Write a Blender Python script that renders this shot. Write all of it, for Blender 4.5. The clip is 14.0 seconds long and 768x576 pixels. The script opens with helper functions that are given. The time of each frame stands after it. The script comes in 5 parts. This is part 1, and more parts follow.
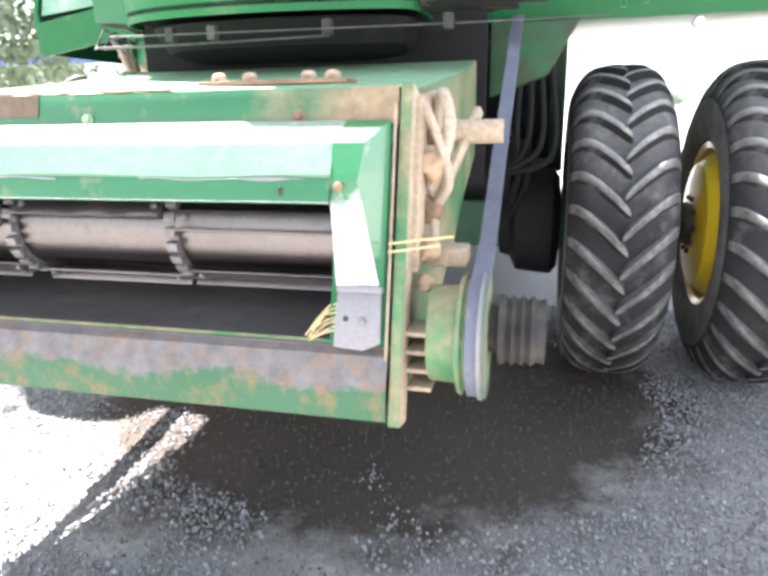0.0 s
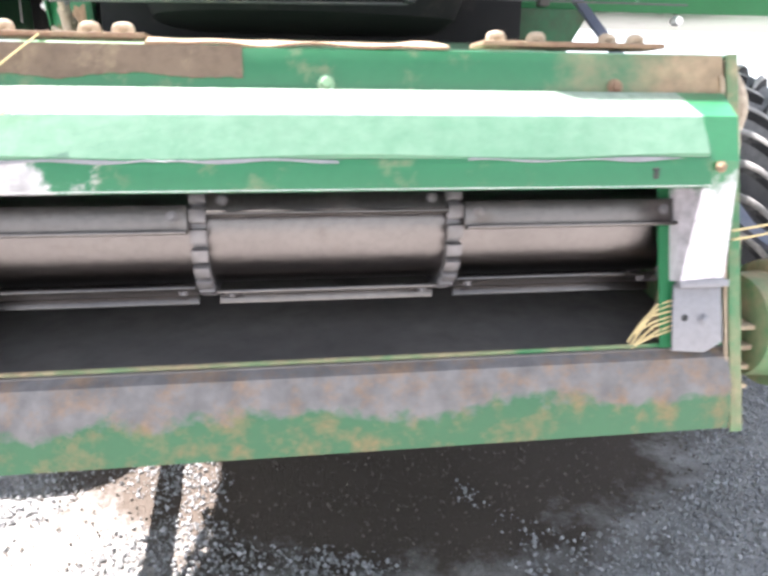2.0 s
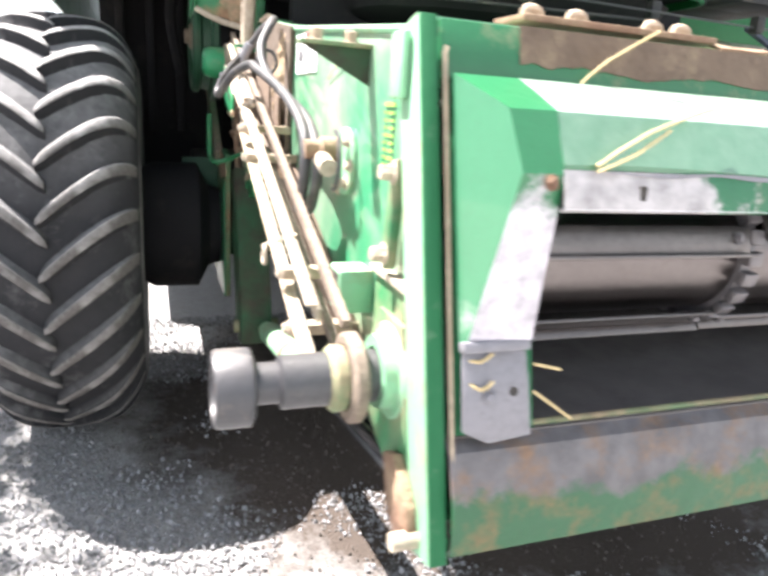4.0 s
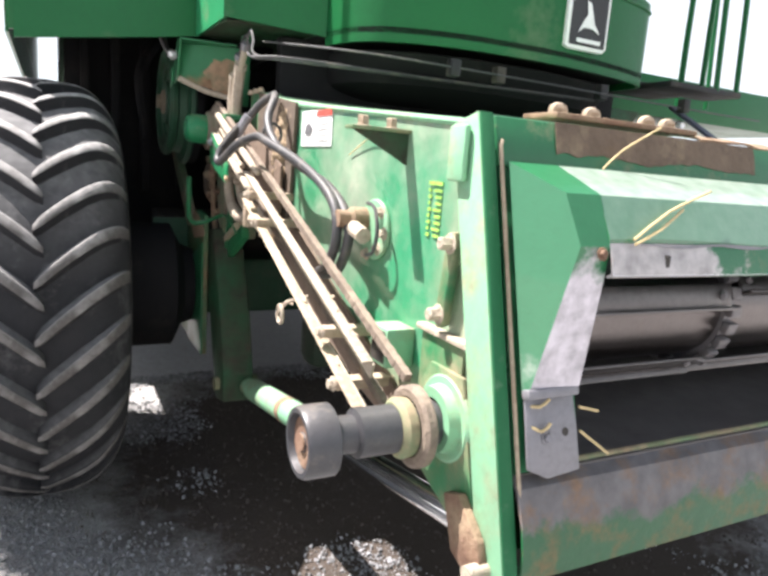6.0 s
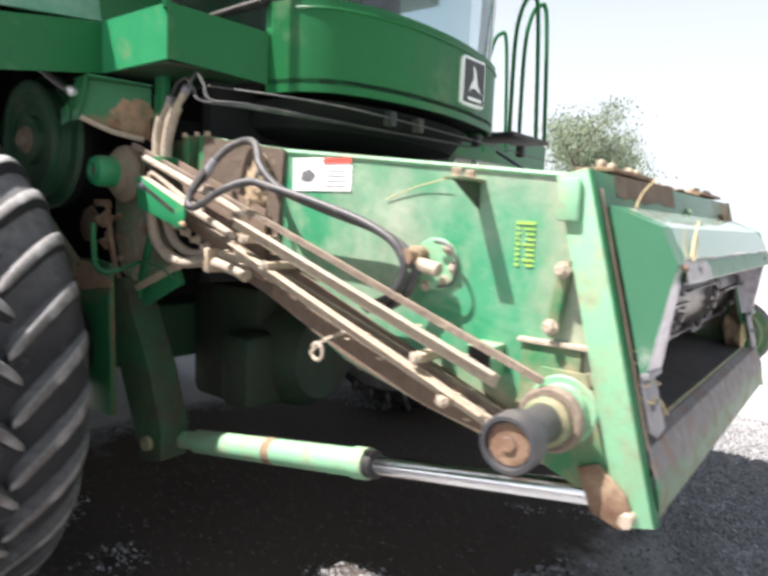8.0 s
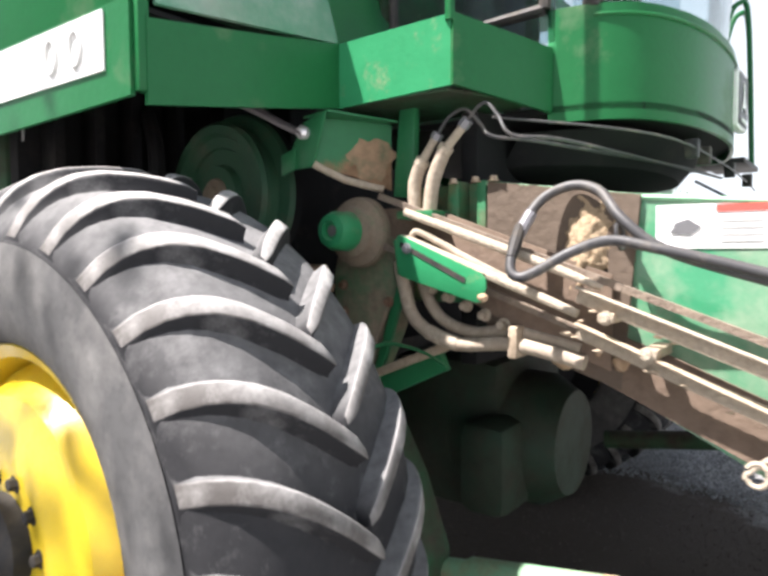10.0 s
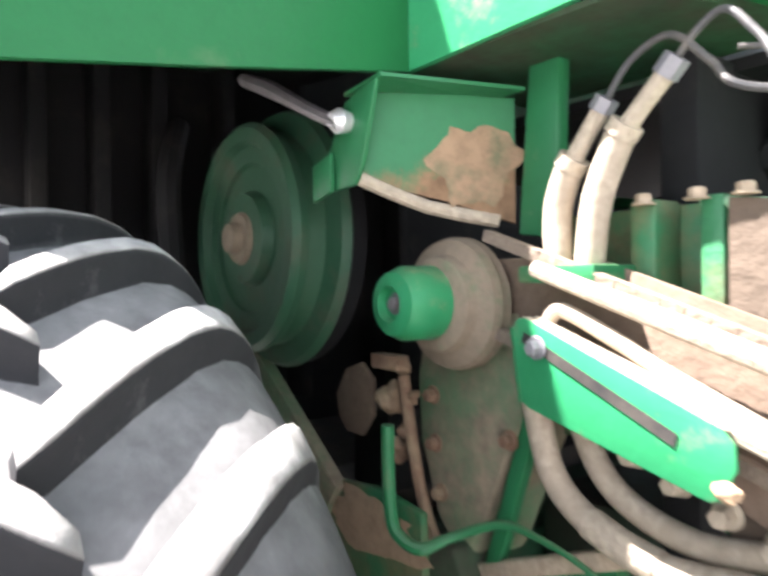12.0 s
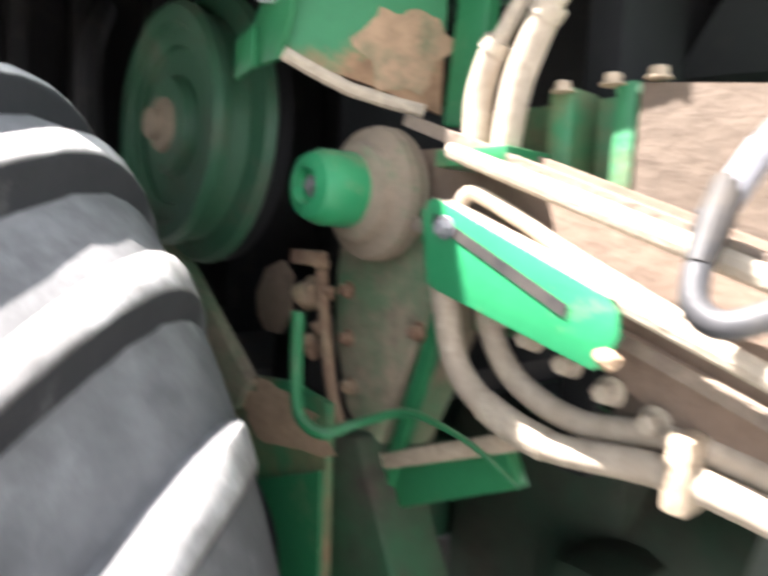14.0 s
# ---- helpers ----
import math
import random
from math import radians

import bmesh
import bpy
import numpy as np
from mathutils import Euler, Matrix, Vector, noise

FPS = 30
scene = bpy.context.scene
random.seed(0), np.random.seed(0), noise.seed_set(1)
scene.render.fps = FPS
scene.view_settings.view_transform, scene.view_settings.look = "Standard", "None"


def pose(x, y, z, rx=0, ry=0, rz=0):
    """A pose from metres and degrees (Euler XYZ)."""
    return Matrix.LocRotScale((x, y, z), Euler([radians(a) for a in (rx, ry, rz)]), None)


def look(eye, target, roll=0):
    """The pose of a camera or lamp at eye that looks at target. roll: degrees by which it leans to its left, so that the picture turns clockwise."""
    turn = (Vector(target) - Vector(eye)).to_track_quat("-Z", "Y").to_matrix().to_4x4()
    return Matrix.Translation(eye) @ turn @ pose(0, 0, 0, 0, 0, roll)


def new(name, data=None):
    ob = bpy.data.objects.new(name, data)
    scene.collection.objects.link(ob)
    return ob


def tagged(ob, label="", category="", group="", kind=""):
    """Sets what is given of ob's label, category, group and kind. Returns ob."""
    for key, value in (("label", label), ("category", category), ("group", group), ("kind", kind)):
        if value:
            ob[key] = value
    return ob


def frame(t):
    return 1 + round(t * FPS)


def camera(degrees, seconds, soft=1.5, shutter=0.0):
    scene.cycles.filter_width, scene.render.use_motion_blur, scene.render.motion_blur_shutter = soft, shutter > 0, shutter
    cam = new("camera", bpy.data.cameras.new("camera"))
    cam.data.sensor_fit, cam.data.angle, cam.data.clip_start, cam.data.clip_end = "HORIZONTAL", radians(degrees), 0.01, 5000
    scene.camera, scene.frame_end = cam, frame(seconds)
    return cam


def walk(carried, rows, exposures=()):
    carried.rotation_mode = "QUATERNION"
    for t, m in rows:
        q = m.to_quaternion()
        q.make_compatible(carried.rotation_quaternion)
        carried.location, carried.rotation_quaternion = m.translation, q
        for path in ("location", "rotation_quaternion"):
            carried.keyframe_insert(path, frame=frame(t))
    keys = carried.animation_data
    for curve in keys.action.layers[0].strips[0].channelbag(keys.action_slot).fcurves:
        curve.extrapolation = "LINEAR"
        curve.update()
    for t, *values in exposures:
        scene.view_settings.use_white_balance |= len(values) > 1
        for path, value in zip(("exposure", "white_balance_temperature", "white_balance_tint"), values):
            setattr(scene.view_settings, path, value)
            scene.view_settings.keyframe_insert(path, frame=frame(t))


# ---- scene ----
cam = camera(61.9, 14.0, soft=3.2, shutter=0.5)
METRES, EYE, TILT, LEAN, TURN = 6.6, 1.58, -16.0, 1.2, 14.0
EXPOSURES = [(0.0, 3.15), (1.0, 3.0), (2.0, 2.82), (3.2, 2.75), (4.2, 2.3), (6.3, 1.65), (7.5, 1.5), (8.7, 1.45), (10.8, 2.05), (11.5, 2.5), (12.0, 3.0), (13.0, 3.5), (14.0, 2.95)]
ROWS = [
    (0.0, 0.0, 0.0, 0.0, -0.0, 0.0, -0.0),
    (0.5, -0.0456, 0.0202, 0.0032, -4.81, 1.51, -0.78),
    (1.0, -0.1014, 0.0355, 0.0003, -7.73, 1.49, -1.72),
    (1.5, -0.1445, 0.0472, 0.0097, -13.8, -0.43, 2.43),
    (2.0, -0.1882, 0.0811, 0.0102, -21.6, -1.06, 4.41),
    (2.5, -0.2377, 0.1122, 0.0154, -27.88, -2.71, 3.01),
    (3.0, -0.2946, 0.1376, 0.0204, -34.93, -3.04, 4.9),
    (3.5, -0.3293, 0.1687, 0.0256, -32.73, -2.66, 5.56),
    (4.0, -0.3584, 0.1899, 0.0308, -33.35, -1.43, 4.07),
    (6.5, -0.4132, 0.2055, 0.0377, -41.73, 2.26, 6.16),
    (7.0, -0.4334, 0.2327, 0.0446, -48.73, 1.54, 12.58),
    (7.5, -0.4688, 0.2597, 0.047, -58.26, 0.25, 11.9),
    (8.0, -0.5102, 0.2917, 0.0579, -66.43, 1.26, 11.78),
    (8.5, -0.5391, 0.3473, 0.0757, -65.57, 4.03, 12.38),
    (11.0, -0.4125, 0.4761, 0.136, -61.04, 7.05, 14.41),
    (11.5, -0.3703, 0.4847, 0.1412, -54.58, 8.29, 13.4),
    (12.0, -0.3456, 0.4917, 0.1471, -50.12, 10.44, 12.41),
    (12.5, -0.3355, 0.4944, 0.1503, -41.1, 13.33, 10.08),
    (13.0, -0.3298, 0.4943, 0.1482, -37.96, 12.03, 8.84),
    (13.5, -0.3249, 0.4961, 0.1426, -39.83, 10.39, 9.45),
    (14.0, -0.3391, 0.4903, 0.1303, -55.31, 5.04, 9.42),
]
PATH = [(t, pose(0, 0, EYE, TILT, LEAN, TURN) @ pose(METRES * x, METRES * y, METRES * z, 90 + pitch, roll, yaw)) for t, x, y, z, yaw, pitch, roll in ROWS]
PATH += [
    (4.2, look((-2.702, 0.656, 1.491), (-1.995, 2.452, 0.967), 3.3)),
    (6.3, look((-2.940, 0.633, 1.510), (-2.017, 2.373, 1.157), 4.2)),
    (8.7, look((-4.137, 1.538, 1.526), (-2.571, 2.775, 1.404), 2.0)),
    (10.8, look((-3.539, 2.474, 1.608), (-1.940, 3.671, 1.497), -2.1)),
]
walk(cam, sorted(PATH, key=lambda row: row[0]), exposures=[(t, stops, 6500, 14) for t, stops in EXPOSURES])



# ---- light ----
SUN = Vector((-0.155, 0.115, 0.344)).normalized()
world = bpy.data.worlds.new("sky")
scene.world = world
world.use_nodes = True
wn = world.node_tree.nodes
sky = wn.new("ShaderNodeTexSky")
sky.sky_type, sky.sun_disc = "NISHITA", False
sky.sun_elevation, sky.sun_rotation = math.asin(SUN.z), math.atan2(SUN.x, SUN.y)
sky.dust_density, sky.air_density = 2.0, 1.0
wl = world.node_tree.links
gen = wn.new("ShaderNodeTexCoord")
up = wn.new("ShaderNodeSeparateXYZ")
wl.new(gen.outputs["Generated"], up.inputs[0])
haze = wn.new("ShaderNodeMapRange")
haze.interpolation_type = "SMOOTHSTEP"
haze.inputs[1].default_value, haze.inputs[2].default_value, haze.inputs[3].default_value, haze.inputs[4].default_value = 0.12, 0.75, 1.0, 0.0
wl.new(up.outputs[2], haze.inputs[0])
puff = wn.new("ShaderNodeTexNoise")
puff.inputs["Scale"].default_value, puff.inputs["Detail"].default_value = 3.0, 8.0
wl.new(gen.outputs["Generated"], puff.inputs["Vector"])
cloud = wn.new("ShaderNodeMapRange")
cloud.inputs[1].default_value, cloud.inputs[2].default_value, cloud.inputs[4].default_value = 0.46, 0.62, 0.9
wl.new(puff.outputs["Fac"], cloud.inputs[0])
most = wn.new("ShaderNodeMath")
most.operation = "MAXIMUM"
wl.new(haze.outputs[0], most.inputs[0]), wl.new(cloud.outputs[0], most.inputs[1])
veil = wn.new("ShaderNodeMix")
veil.data_type = "RGBA"
veil.inputs[7].default_value = (8.2, 9.0, 9.5, 1)
wl.new(most.outputs[0], veil.inputs[0]), wl.new(sky.outputs[0], veil.inputs[6]), wl.new(veil.outputs[2], wn["Background"].inputs[0])
wn["Background"].inputs[1].default_value = 0.045
sun = new("sun", bpy.data.lights.new("sun", "SUN"))
sun.data.energy, sun.data.angle, sun.data.color = 5.0, radians(0.55), (1.0, 0.965, 0.93)
sun.matrix_world = look(SUN * 30, (0, 0, 0))

# ---- materials ----
MATS = {}


def mat(name, base, rough=0.5, metal=0.0, grain=(40.0, 0.15), big=(3.0, 0.2), dust=None, wear=None, bump=(60.0, 0.1), coat=0.0, spec=0.5):
    """grain, big: scale and strength of the fine and broad variation; dust: colour, amount, up-facing share, scale;
    wear: list of (colour, axis, edge, sign, noise scale, reach, soft, roughness)."""
    m = bpy.data.materials.new(name)
    m.use_nodes = True
    t = m.node_tree
    n, l = t.nodes, t.links
    p = n["Principled BSDF"]
    co = n.new("ShaderNodeTexCoord").outputs["Object"]

    def noise_tex(scale, detail=4.0, rough_=0.6):
        x = n.new("ShaderNodeTexNoise")
        x.inputs["Scale"].default_value, x.inputs["Detail"].default_value, x.inputs["Roughness"].default_value = scale, detail, rough_
        l.new(co, x.inputs["Vector"])
        return x.outputs["Fac"]

    def math_(op, a, b):
        x = n.new("ShaderNodeMath")
        x.operation = op
        for i, v in enumerate((a, b)):
            if isinstance(v, (int, float)):
                x.inputs[i].default_value = v
            else:
                l.new(v, x.inputs[i])
        return x.outputs[0]

    def span(v, a, b):
        x = n.new("ShaderNodeMapRange")
        x.inputs[1].default_value, x.inputs[2].default_value = a, b
        l.new(v, x.inputs[0])
        return x.outputs[0]

    def blend(f, a, b):
        x = n.new("ShaderNodeMix")
        x.data_type = "RGBA"
        for i, v in ((0, f), (6, a), (7, b)):
            if isinstance(v, (int, float)):
                x.inputs[i].default_value = v
            elif isinstance(v, tuple):
                x.inputs[i].default_value = (*v, 1)
            else:
                l.new(v, x.inputs[i])
        return x.outputs[2]

    dark, light = tuple(c * 0.45 for c in base), tuple(min(1, c * 1.35 + 0.01) for c in base)
    col = blend(math_("MULTIPLY", span(noise_tex(big[0]), 0.35, 0.65), big[1]), base, light)
    col = blend(math_("MULTIPLY", span(noise_tex(grain[0], 6.0, 0.7), 0.45, 0.75), grain[1]), col, dark)
    rgh = rough
    for colour, axis, edge, sign, scale, reach, soft, wr in wear or ():
        sep = n.new("ShaderNodeSeparateXYZ")
        l.new(co, sep.inputs[0])
        v = math_("ADD", math_("MULTIPLY", math_("SUBTRACT", sep.outputs[axis], edge), sign), math_("MULTIPLY", math_("SUBTRACT", noise_tex(scale, 6.0, 0.7), 0.5), reach))
        f = span(v, 0.0, soft)
        mottled = blend(span(noise_tex(scale * 3, 5.0), 0.35, 0.7), colour, tuple(c * 0.55 for c in colour))
        col = blend(f, col, mottled)
        rgh = math_("ADD", math_("MULTIPLY", f, wr - rough), rough) if isinstance(rgh, float) else rgh
    if dust:
        colour, amount, up, scale = dust
        geo = n.new("ShaderNodeNewGeometry")
        sep = n.new("ShaderNodeSeparateXYZ")
        l.new(geo.outputs["Normal"], sep.inputs[0])
        v = math_("ADD", span(noise_tex(scale, 7.0, 0.7), 0.62 - amount * 0.58, 0.93 - amount * 0.58), math_("MULTIPLY", span(sep.outputs[2], 0.2, 0.9), up))
        f = span(v, 0.0, 1.0)
        col = blend(f, col, blend(span(noise_tex(scale * 6), 0.3, 0.7), colour, tuple(c * 0.6 for c in colour)))
        rgh = math_("ADD", math_("MULTIPLY", f, 0.9 - rough), rgh)
    l.new(col, p.inputs["Base Color"])
    if isinstance(rgh, float):
        rgh = math_("ADD", math_("MULTIPLY", math_("SUBTRACT", noise_tex(grain[0] * 0.5), 0.5), 0.25), rgh)
    l.new(rgh, p.inputs["Roughness"])
    p.inputs["Metallic"].default_value = metal
    p.inputs["Coat Weight"].default_value = coat
    p.inputs["Specular IOR Level"].default_value = spec
    b = n.new("ShaderNodeBump")
    b.inputs["Strength"].default_value, b.inputs["Distance"].default_value = bump[1], 0.01
    l.new(noise_tex(bump[0], 5.0), b.inputs["Height"])
    l.new(b.outputs[0], p.inputs["Normal"])
    MATS[name] = m
    return m


TAN, CHAFF, GREEN = (0.36, 0.27, 0.17), (0.35, 0.26, 0.165), (0.02, 0.142, 0.056)
BARE, RUST = (0.46, 0.44, 0.45), (0.17, 0.095, 0.06)
mat("green", GREEN, 0.36, spec=0.3, dust=(TAN, 0.12, 0.15, 3.0))
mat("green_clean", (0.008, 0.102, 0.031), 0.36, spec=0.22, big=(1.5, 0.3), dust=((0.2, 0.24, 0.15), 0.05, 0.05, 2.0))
mat("green_side", (0.035, 0.24, 0.115), 0.3, coat=0.4, dust=((0.46, 0.46, 0.36), 0.3, 0.1, 1.6), wear=[((0.5, 0.38, 0.25), 2, 1.09, -1, 4.0, 0.5, 0.15, 0.9), ((0.5, 0.42, 0.31), 1, 1.79, -1, 5.0, 0.34, 0.25, 0.9)])
mat("post_face", (0.016, 0.12, 0.048), 0.5, spec=0.15, dust=((0.4, 0.42, 0.33), 0.05, 0.1, 6.0))
mat("green_dusty", (0.02, 0.15, 0.055), 0.5, dust=(TAN, 0.42, 0.2, 5.0))
# Darker copy of the green, with shade under and behind parts put in.
mat("green_shade", (0.012, 0.08, 0.032), 0.55, spec=0.3, dust=((0.06, 0.048, 0.036), 0.45, 0.2, 4.0))
mat("pale_green", (0.2, 0.42, 0.25), 0.5, dust=(TAN, 0.25, 0.1, 9.0))
mat("lip_green", (0.013, 0.09, 0.034), 0.4, wear=[((0.155, 0.145, 0.147), 2, 0.886, 1, 6.0, 0.19, 0.02, 0.55)], dust=((0.3, 0.17, 0.085), 0.24, 0.0, 14.0), bump=(30.0, 0.25))
mat("post_green", GREEN, 0.35, coat=0.2, wear=[((0.62, 0.58, 0.62), 2, 1.385, -1, 11.0, 0.2, 0.035, 0.42)])
# Whitish up-facing layer stands in for sun glare on the hood's top slope.
mat("hood_green", (0.027, 0.145, 0.066), 0.3, coat=0.8, big=(2.0, 0.35), dust=((0.55, 0.58, 0.52), 0.0, 0.5, 5.0))
mat("hood_lip", (0.016, 0.125, 0.05), 0.38, wear=[((0.5, 0.47, 0.46), 0, -1.72, -1, 9.0, 0.5, 0.05, 0.5)], dust=(TAN, 0.1, 0.0, 9.0))
mat("header_green", (0.016, 0.12, 0.047), 0.4, coat=0.1, wear=[((0.33, 0.24, 0.15), 0, -0.75, 1, 6.0, 0.9, 0.4, 0.9)], dust=(TAN, 0.12, 0.0, 8.0))
mat("grey_steel", (0.21, 0.205, 0.22), 0.5, metal=0.25, grain=(80.0, 0.35), bump=(50.0, 0.2))
mat("bright_steel", (0.75, 0.74, 0.76), 0.35, metal=0.6, grain=(120.0, 0.3))
mat("chrome", (0.85, 0.87, 0.9), 0.12, metal=1.0, grain=(200.0, 0.1), bump=(20.0, 0.03))
mat("dark_steel", (0.16, 0.15, 0.155), 0.42, metal=0.35, grain=(60.0, 0.4), dust=((0.2, 0.17, 0.15), 0.2, 0.0, 5.0))
mat("drum_steel", (0.14, 0.126, 0.122), 0.3, metal=1.0, grain=(60.0, 0.3), big=(4.0, 0.3), dust=((0.2, 0.165, 0.145), 0.06, 0.0, 5.0))
mat("slat_steel", (0.14, 0.126, 0.12), 0.33, metal=0.95, grain=(60.0, 0.4), big=(4.0, 0.4), dust=((0.18, 0.14, 0.115), 0.1, 0.0, 6.0))
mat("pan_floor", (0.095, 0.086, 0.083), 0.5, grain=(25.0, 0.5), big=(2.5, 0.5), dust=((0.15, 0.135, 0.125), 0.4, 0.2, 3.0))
# Near-black that puts the shade inside and under the body into the colour.
mat("shade_black", (0.012, 0.012, 0.013), 0.8, spec=0.15, dust=((0.05, 0.045, 0.04), 0.15, 0.1, 5.0))
mat("pale_pillar", (0.5, 0.52, 0.52), 0.5)
mat("label_ink", (0.12, 0.12, 0.125), 0.6)
mat("faded_ink", (0.55, 0.55, 0.53), 0.6)
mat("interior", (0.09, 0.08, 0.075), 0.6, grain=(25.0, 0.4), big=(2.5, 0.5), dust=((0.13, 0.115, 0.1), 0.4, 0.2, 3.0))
mat("black_iron", (0.022, 0.022, 0.023), 0.55, spec=0.3, dust=((0.12, 0.1, 0.08), 0.3, 0.2, 5.0))
mat("tan_iron", (0.3, 0.22, 0.15), 0.75, grain=(50.0, 0.5), dust=((0.5, 0.4, 0.29), 0.6, 0.25, 12.0), bump=(70.0, 0.35))
mat("pale_iron", (0.4, 0.33, 0.25), 0.7, grain=(60.0, 0.7), dust=((0.52, 0.44, 0.34), 0.45, 0.3, 14.0), bump=(80.0, 0.7))
# Brown dirt, darkened to hold the shade beneath the chain guards.
mat("shaded_dirt", (0.15, 0.105, 0.075), 0.9, grain=(30.0, 0.4), big=(4.0, 0.5), bump=(35.0, 0.5))
# Dry dirt, its brown lowered to include the shade on the rear panel.
mat("shaded_panel_dirt", (0.109, 0.080, 0.058), 0.9, grain=(30.0, 0.35), big=(4.0, 0.4), wear=[(GREEN, 2, 1.79, 1, 7.0, 0.12, 0.03, 0.5)], bump=(35.0, 0.5))
mat("clay", (0.38, 0.26, 0.165), 0.95, grain=(40.0, 0.5), big=(9.0, 0.5), bump=(50.0, 0.5))
mat("chaff", CHAFF, 0.95, grain=(70.0, 0.7), big=(25.0, 0.6), bump=(90.0, 1.0))
mat("rust", RUST, 0.85, grain=(45.0, 0.6), big=(8.0, 0.5), dust=(TAN, 0.35, 0.3, 9.0), bump=(60.0, 0.6))
# Besides real dust, the up-facing share paints sunlight onto treads and lug tops.
mat("rubber", (0.03, 0.03, 0.032), 0.8, spec=0.12, grain=(30.0, 0.3), dust=((0.23, 0.226, 0.224), 0.16, 1.0, 4.0), bump=(40.0, 0.12))
mat("lug_rubber", (0.026, 0.026, 0.028), 0.8, spec=0.12, grain=(30.0, 0.3), dust=((0.22, 0.217, 0.215), 0.14, 0.9, 5.0), bump=(40.0, 0.15))
mat("lug_top", (0.1, 0.092, 0.086), 0.85, spec=0.2, grain=(30.0, 0.5), dust=((0.42, 0.405, 0.39), 0.3, 0.9, 6.0), bump=(40.0, 0.2))
mat("side_rubber", (0.075, 0.074, 0.074), 0.7, spec=0.2, grain=(30.0, 0.4), big=(5.0, 0.5), dust=((0.26, 0.25, 0.24), 0.35, 0.25, 3.0), bump=(40.0, 0.1))
mat("chain_brown", (0.17, 0.13, 0.1), 0.8, grain=(70.0, 0.6), dust=((0.34, 0.27, 0.2), 0.3, 0.3, 18.0), bump=(80.0, 0.6))
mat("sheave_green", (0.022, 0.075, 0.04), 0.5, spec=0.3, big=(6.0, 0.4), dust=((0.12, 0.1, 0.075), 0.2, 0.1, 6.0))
mat("grime", (0.13, 0.09, 0.062), 0.85, grain=(40.0, 0.5), big=(7.0, 0.6), dust=(TAN, 0.15, 0.0, 14.0), bump=(50.0, 0.5))
mat("bracket_green", GREEN, 0.45, spec=0.3, wear=[((0.25, 0.155, 0.09), 2, 1.86, -1, 9.0, 0.24, 0.04, 0.9)])
mat("bracket_soil", (0.25, 0.165, 0.1), 0.92, grain=(35.0, 0.6), big=(12.0, 0.7), dust=((0.1, 0.14, 0.075), 0.25, 0.0, 14.0), bump=(50.0, 0.4))
mat("tower_paint", GREEN, 0.5, dust=((0.25, 0.2, 0.14), 0.62, 0.0, 5.0), bump=(45.0, 0.4))
# Much darker than the other greens.
mat("gear_dark", (0.014, 0.034, 0.02), 0.6, spec=0.25, big=(5.0, 0.5), dust=((0.05, 0.042, 0.032), 0.4, 0.2, 4.0))
mat("collar_dirt", (0.2, 0.155, 0.11), 0.85, grain=(40.0, 0.4), big=(9.0, 0.5), dust=((0.05, 0.16, 0.07), 0.12, 0.0, 9.0), bump=(50.0, 0.4))
# Lighter base stands in for bright sky mirrored in the tank front.
mat("tank_green", (0.05, 0.2, 0.11), 0.3, coat=0.7, big=(1.5, 0.4), dust=((0.4, 0.45, 0.38), 0.2, 0.3, 2.0))
mat("green_dirt", GREEN, 0.5, dust=((0.24, 0.145, 0.08), 0.38, 0.0, 6.0), bump=(40.0, 0.3))
# Brighter copy of the green, with sunlight put into the colour.
mat("green_sunlit", (0.022, 0.21, 0.085), 0.35, spec=0.3, big=(6.0, 0.3), dust=(TAN, 0.1, 0.1, 9.0))
mat("hub_steel", (0.065, 0.065, 0.07), 0.42, metal=0.3, grain=(60.0, 0.4), dust=((0.3, 0.25, 0.2), 0.12, 0.1, 9.0))
mat("hose", (0.045, 0.044, 0.046), 0.5, dust=((0.22, 0.19, 0.155), 0.2, 0.1, 12.0))
mat("hose_dusty", (0.3, 0.24, 0.18), 0.8, dust=((0.48, 0.4, 0.31), 0.5, 0.3, 10.0))
mat("belt", (0.09, 0.1, 0.14), 0.6, dust=((0.2, 0.2, 0.22), 0.3, 0.0, 8.0))
mat("yellow", (0.62, 0.44, 0.02), 0.3, coat=0.3, dust=(TAN, 0.05, 0.0, 4.0))
mat("white_decal", (0.78, 0.78, 0.76), 0.5, dust=(TAN, 0.1, 0.0, 9.0))
mat("red_decal", (0.6, 0.08, 0.06), 0.5)
mat("black_decal", (0.02, 0.02, 0.02), 0.4)
mat("yellow_decal", (0.3, 0.5, 0.09), 0.5, dust=((0.05, 0.3, 0.08), 0.2, 0.0, 20.0))
mat("blue_paint", (0.03, 0.09, 0.4), 0.4)
mat("straw", (0.56, 0.44, 0.23), 0.7, grain=(90.0, 0.3))
mat("bark", (0.1, 0.075, 0.05), 0.9, bump=(20.0, 0.8))
# Pale greyed leaves, with the haze of distance mixed into the colour.
mat("leaf", (0.17, 0.21, 0.14), 0.9, spec=0.1, big=(0.7, 0.8), grain=(9.0, 0.4))
mat("gravel", (0.35, 0.34, 0.33), 0.95, spec=0.15, grain=(110.0, 0.7), big=(40.0, 0.6), bump=(110.0, 1.0))
gv = MATS["gravel"].node_tree
gp_ = gv.nodes["Principled BSDF"]
was = gp_.inputs["Base Color"].links[0].from_socket
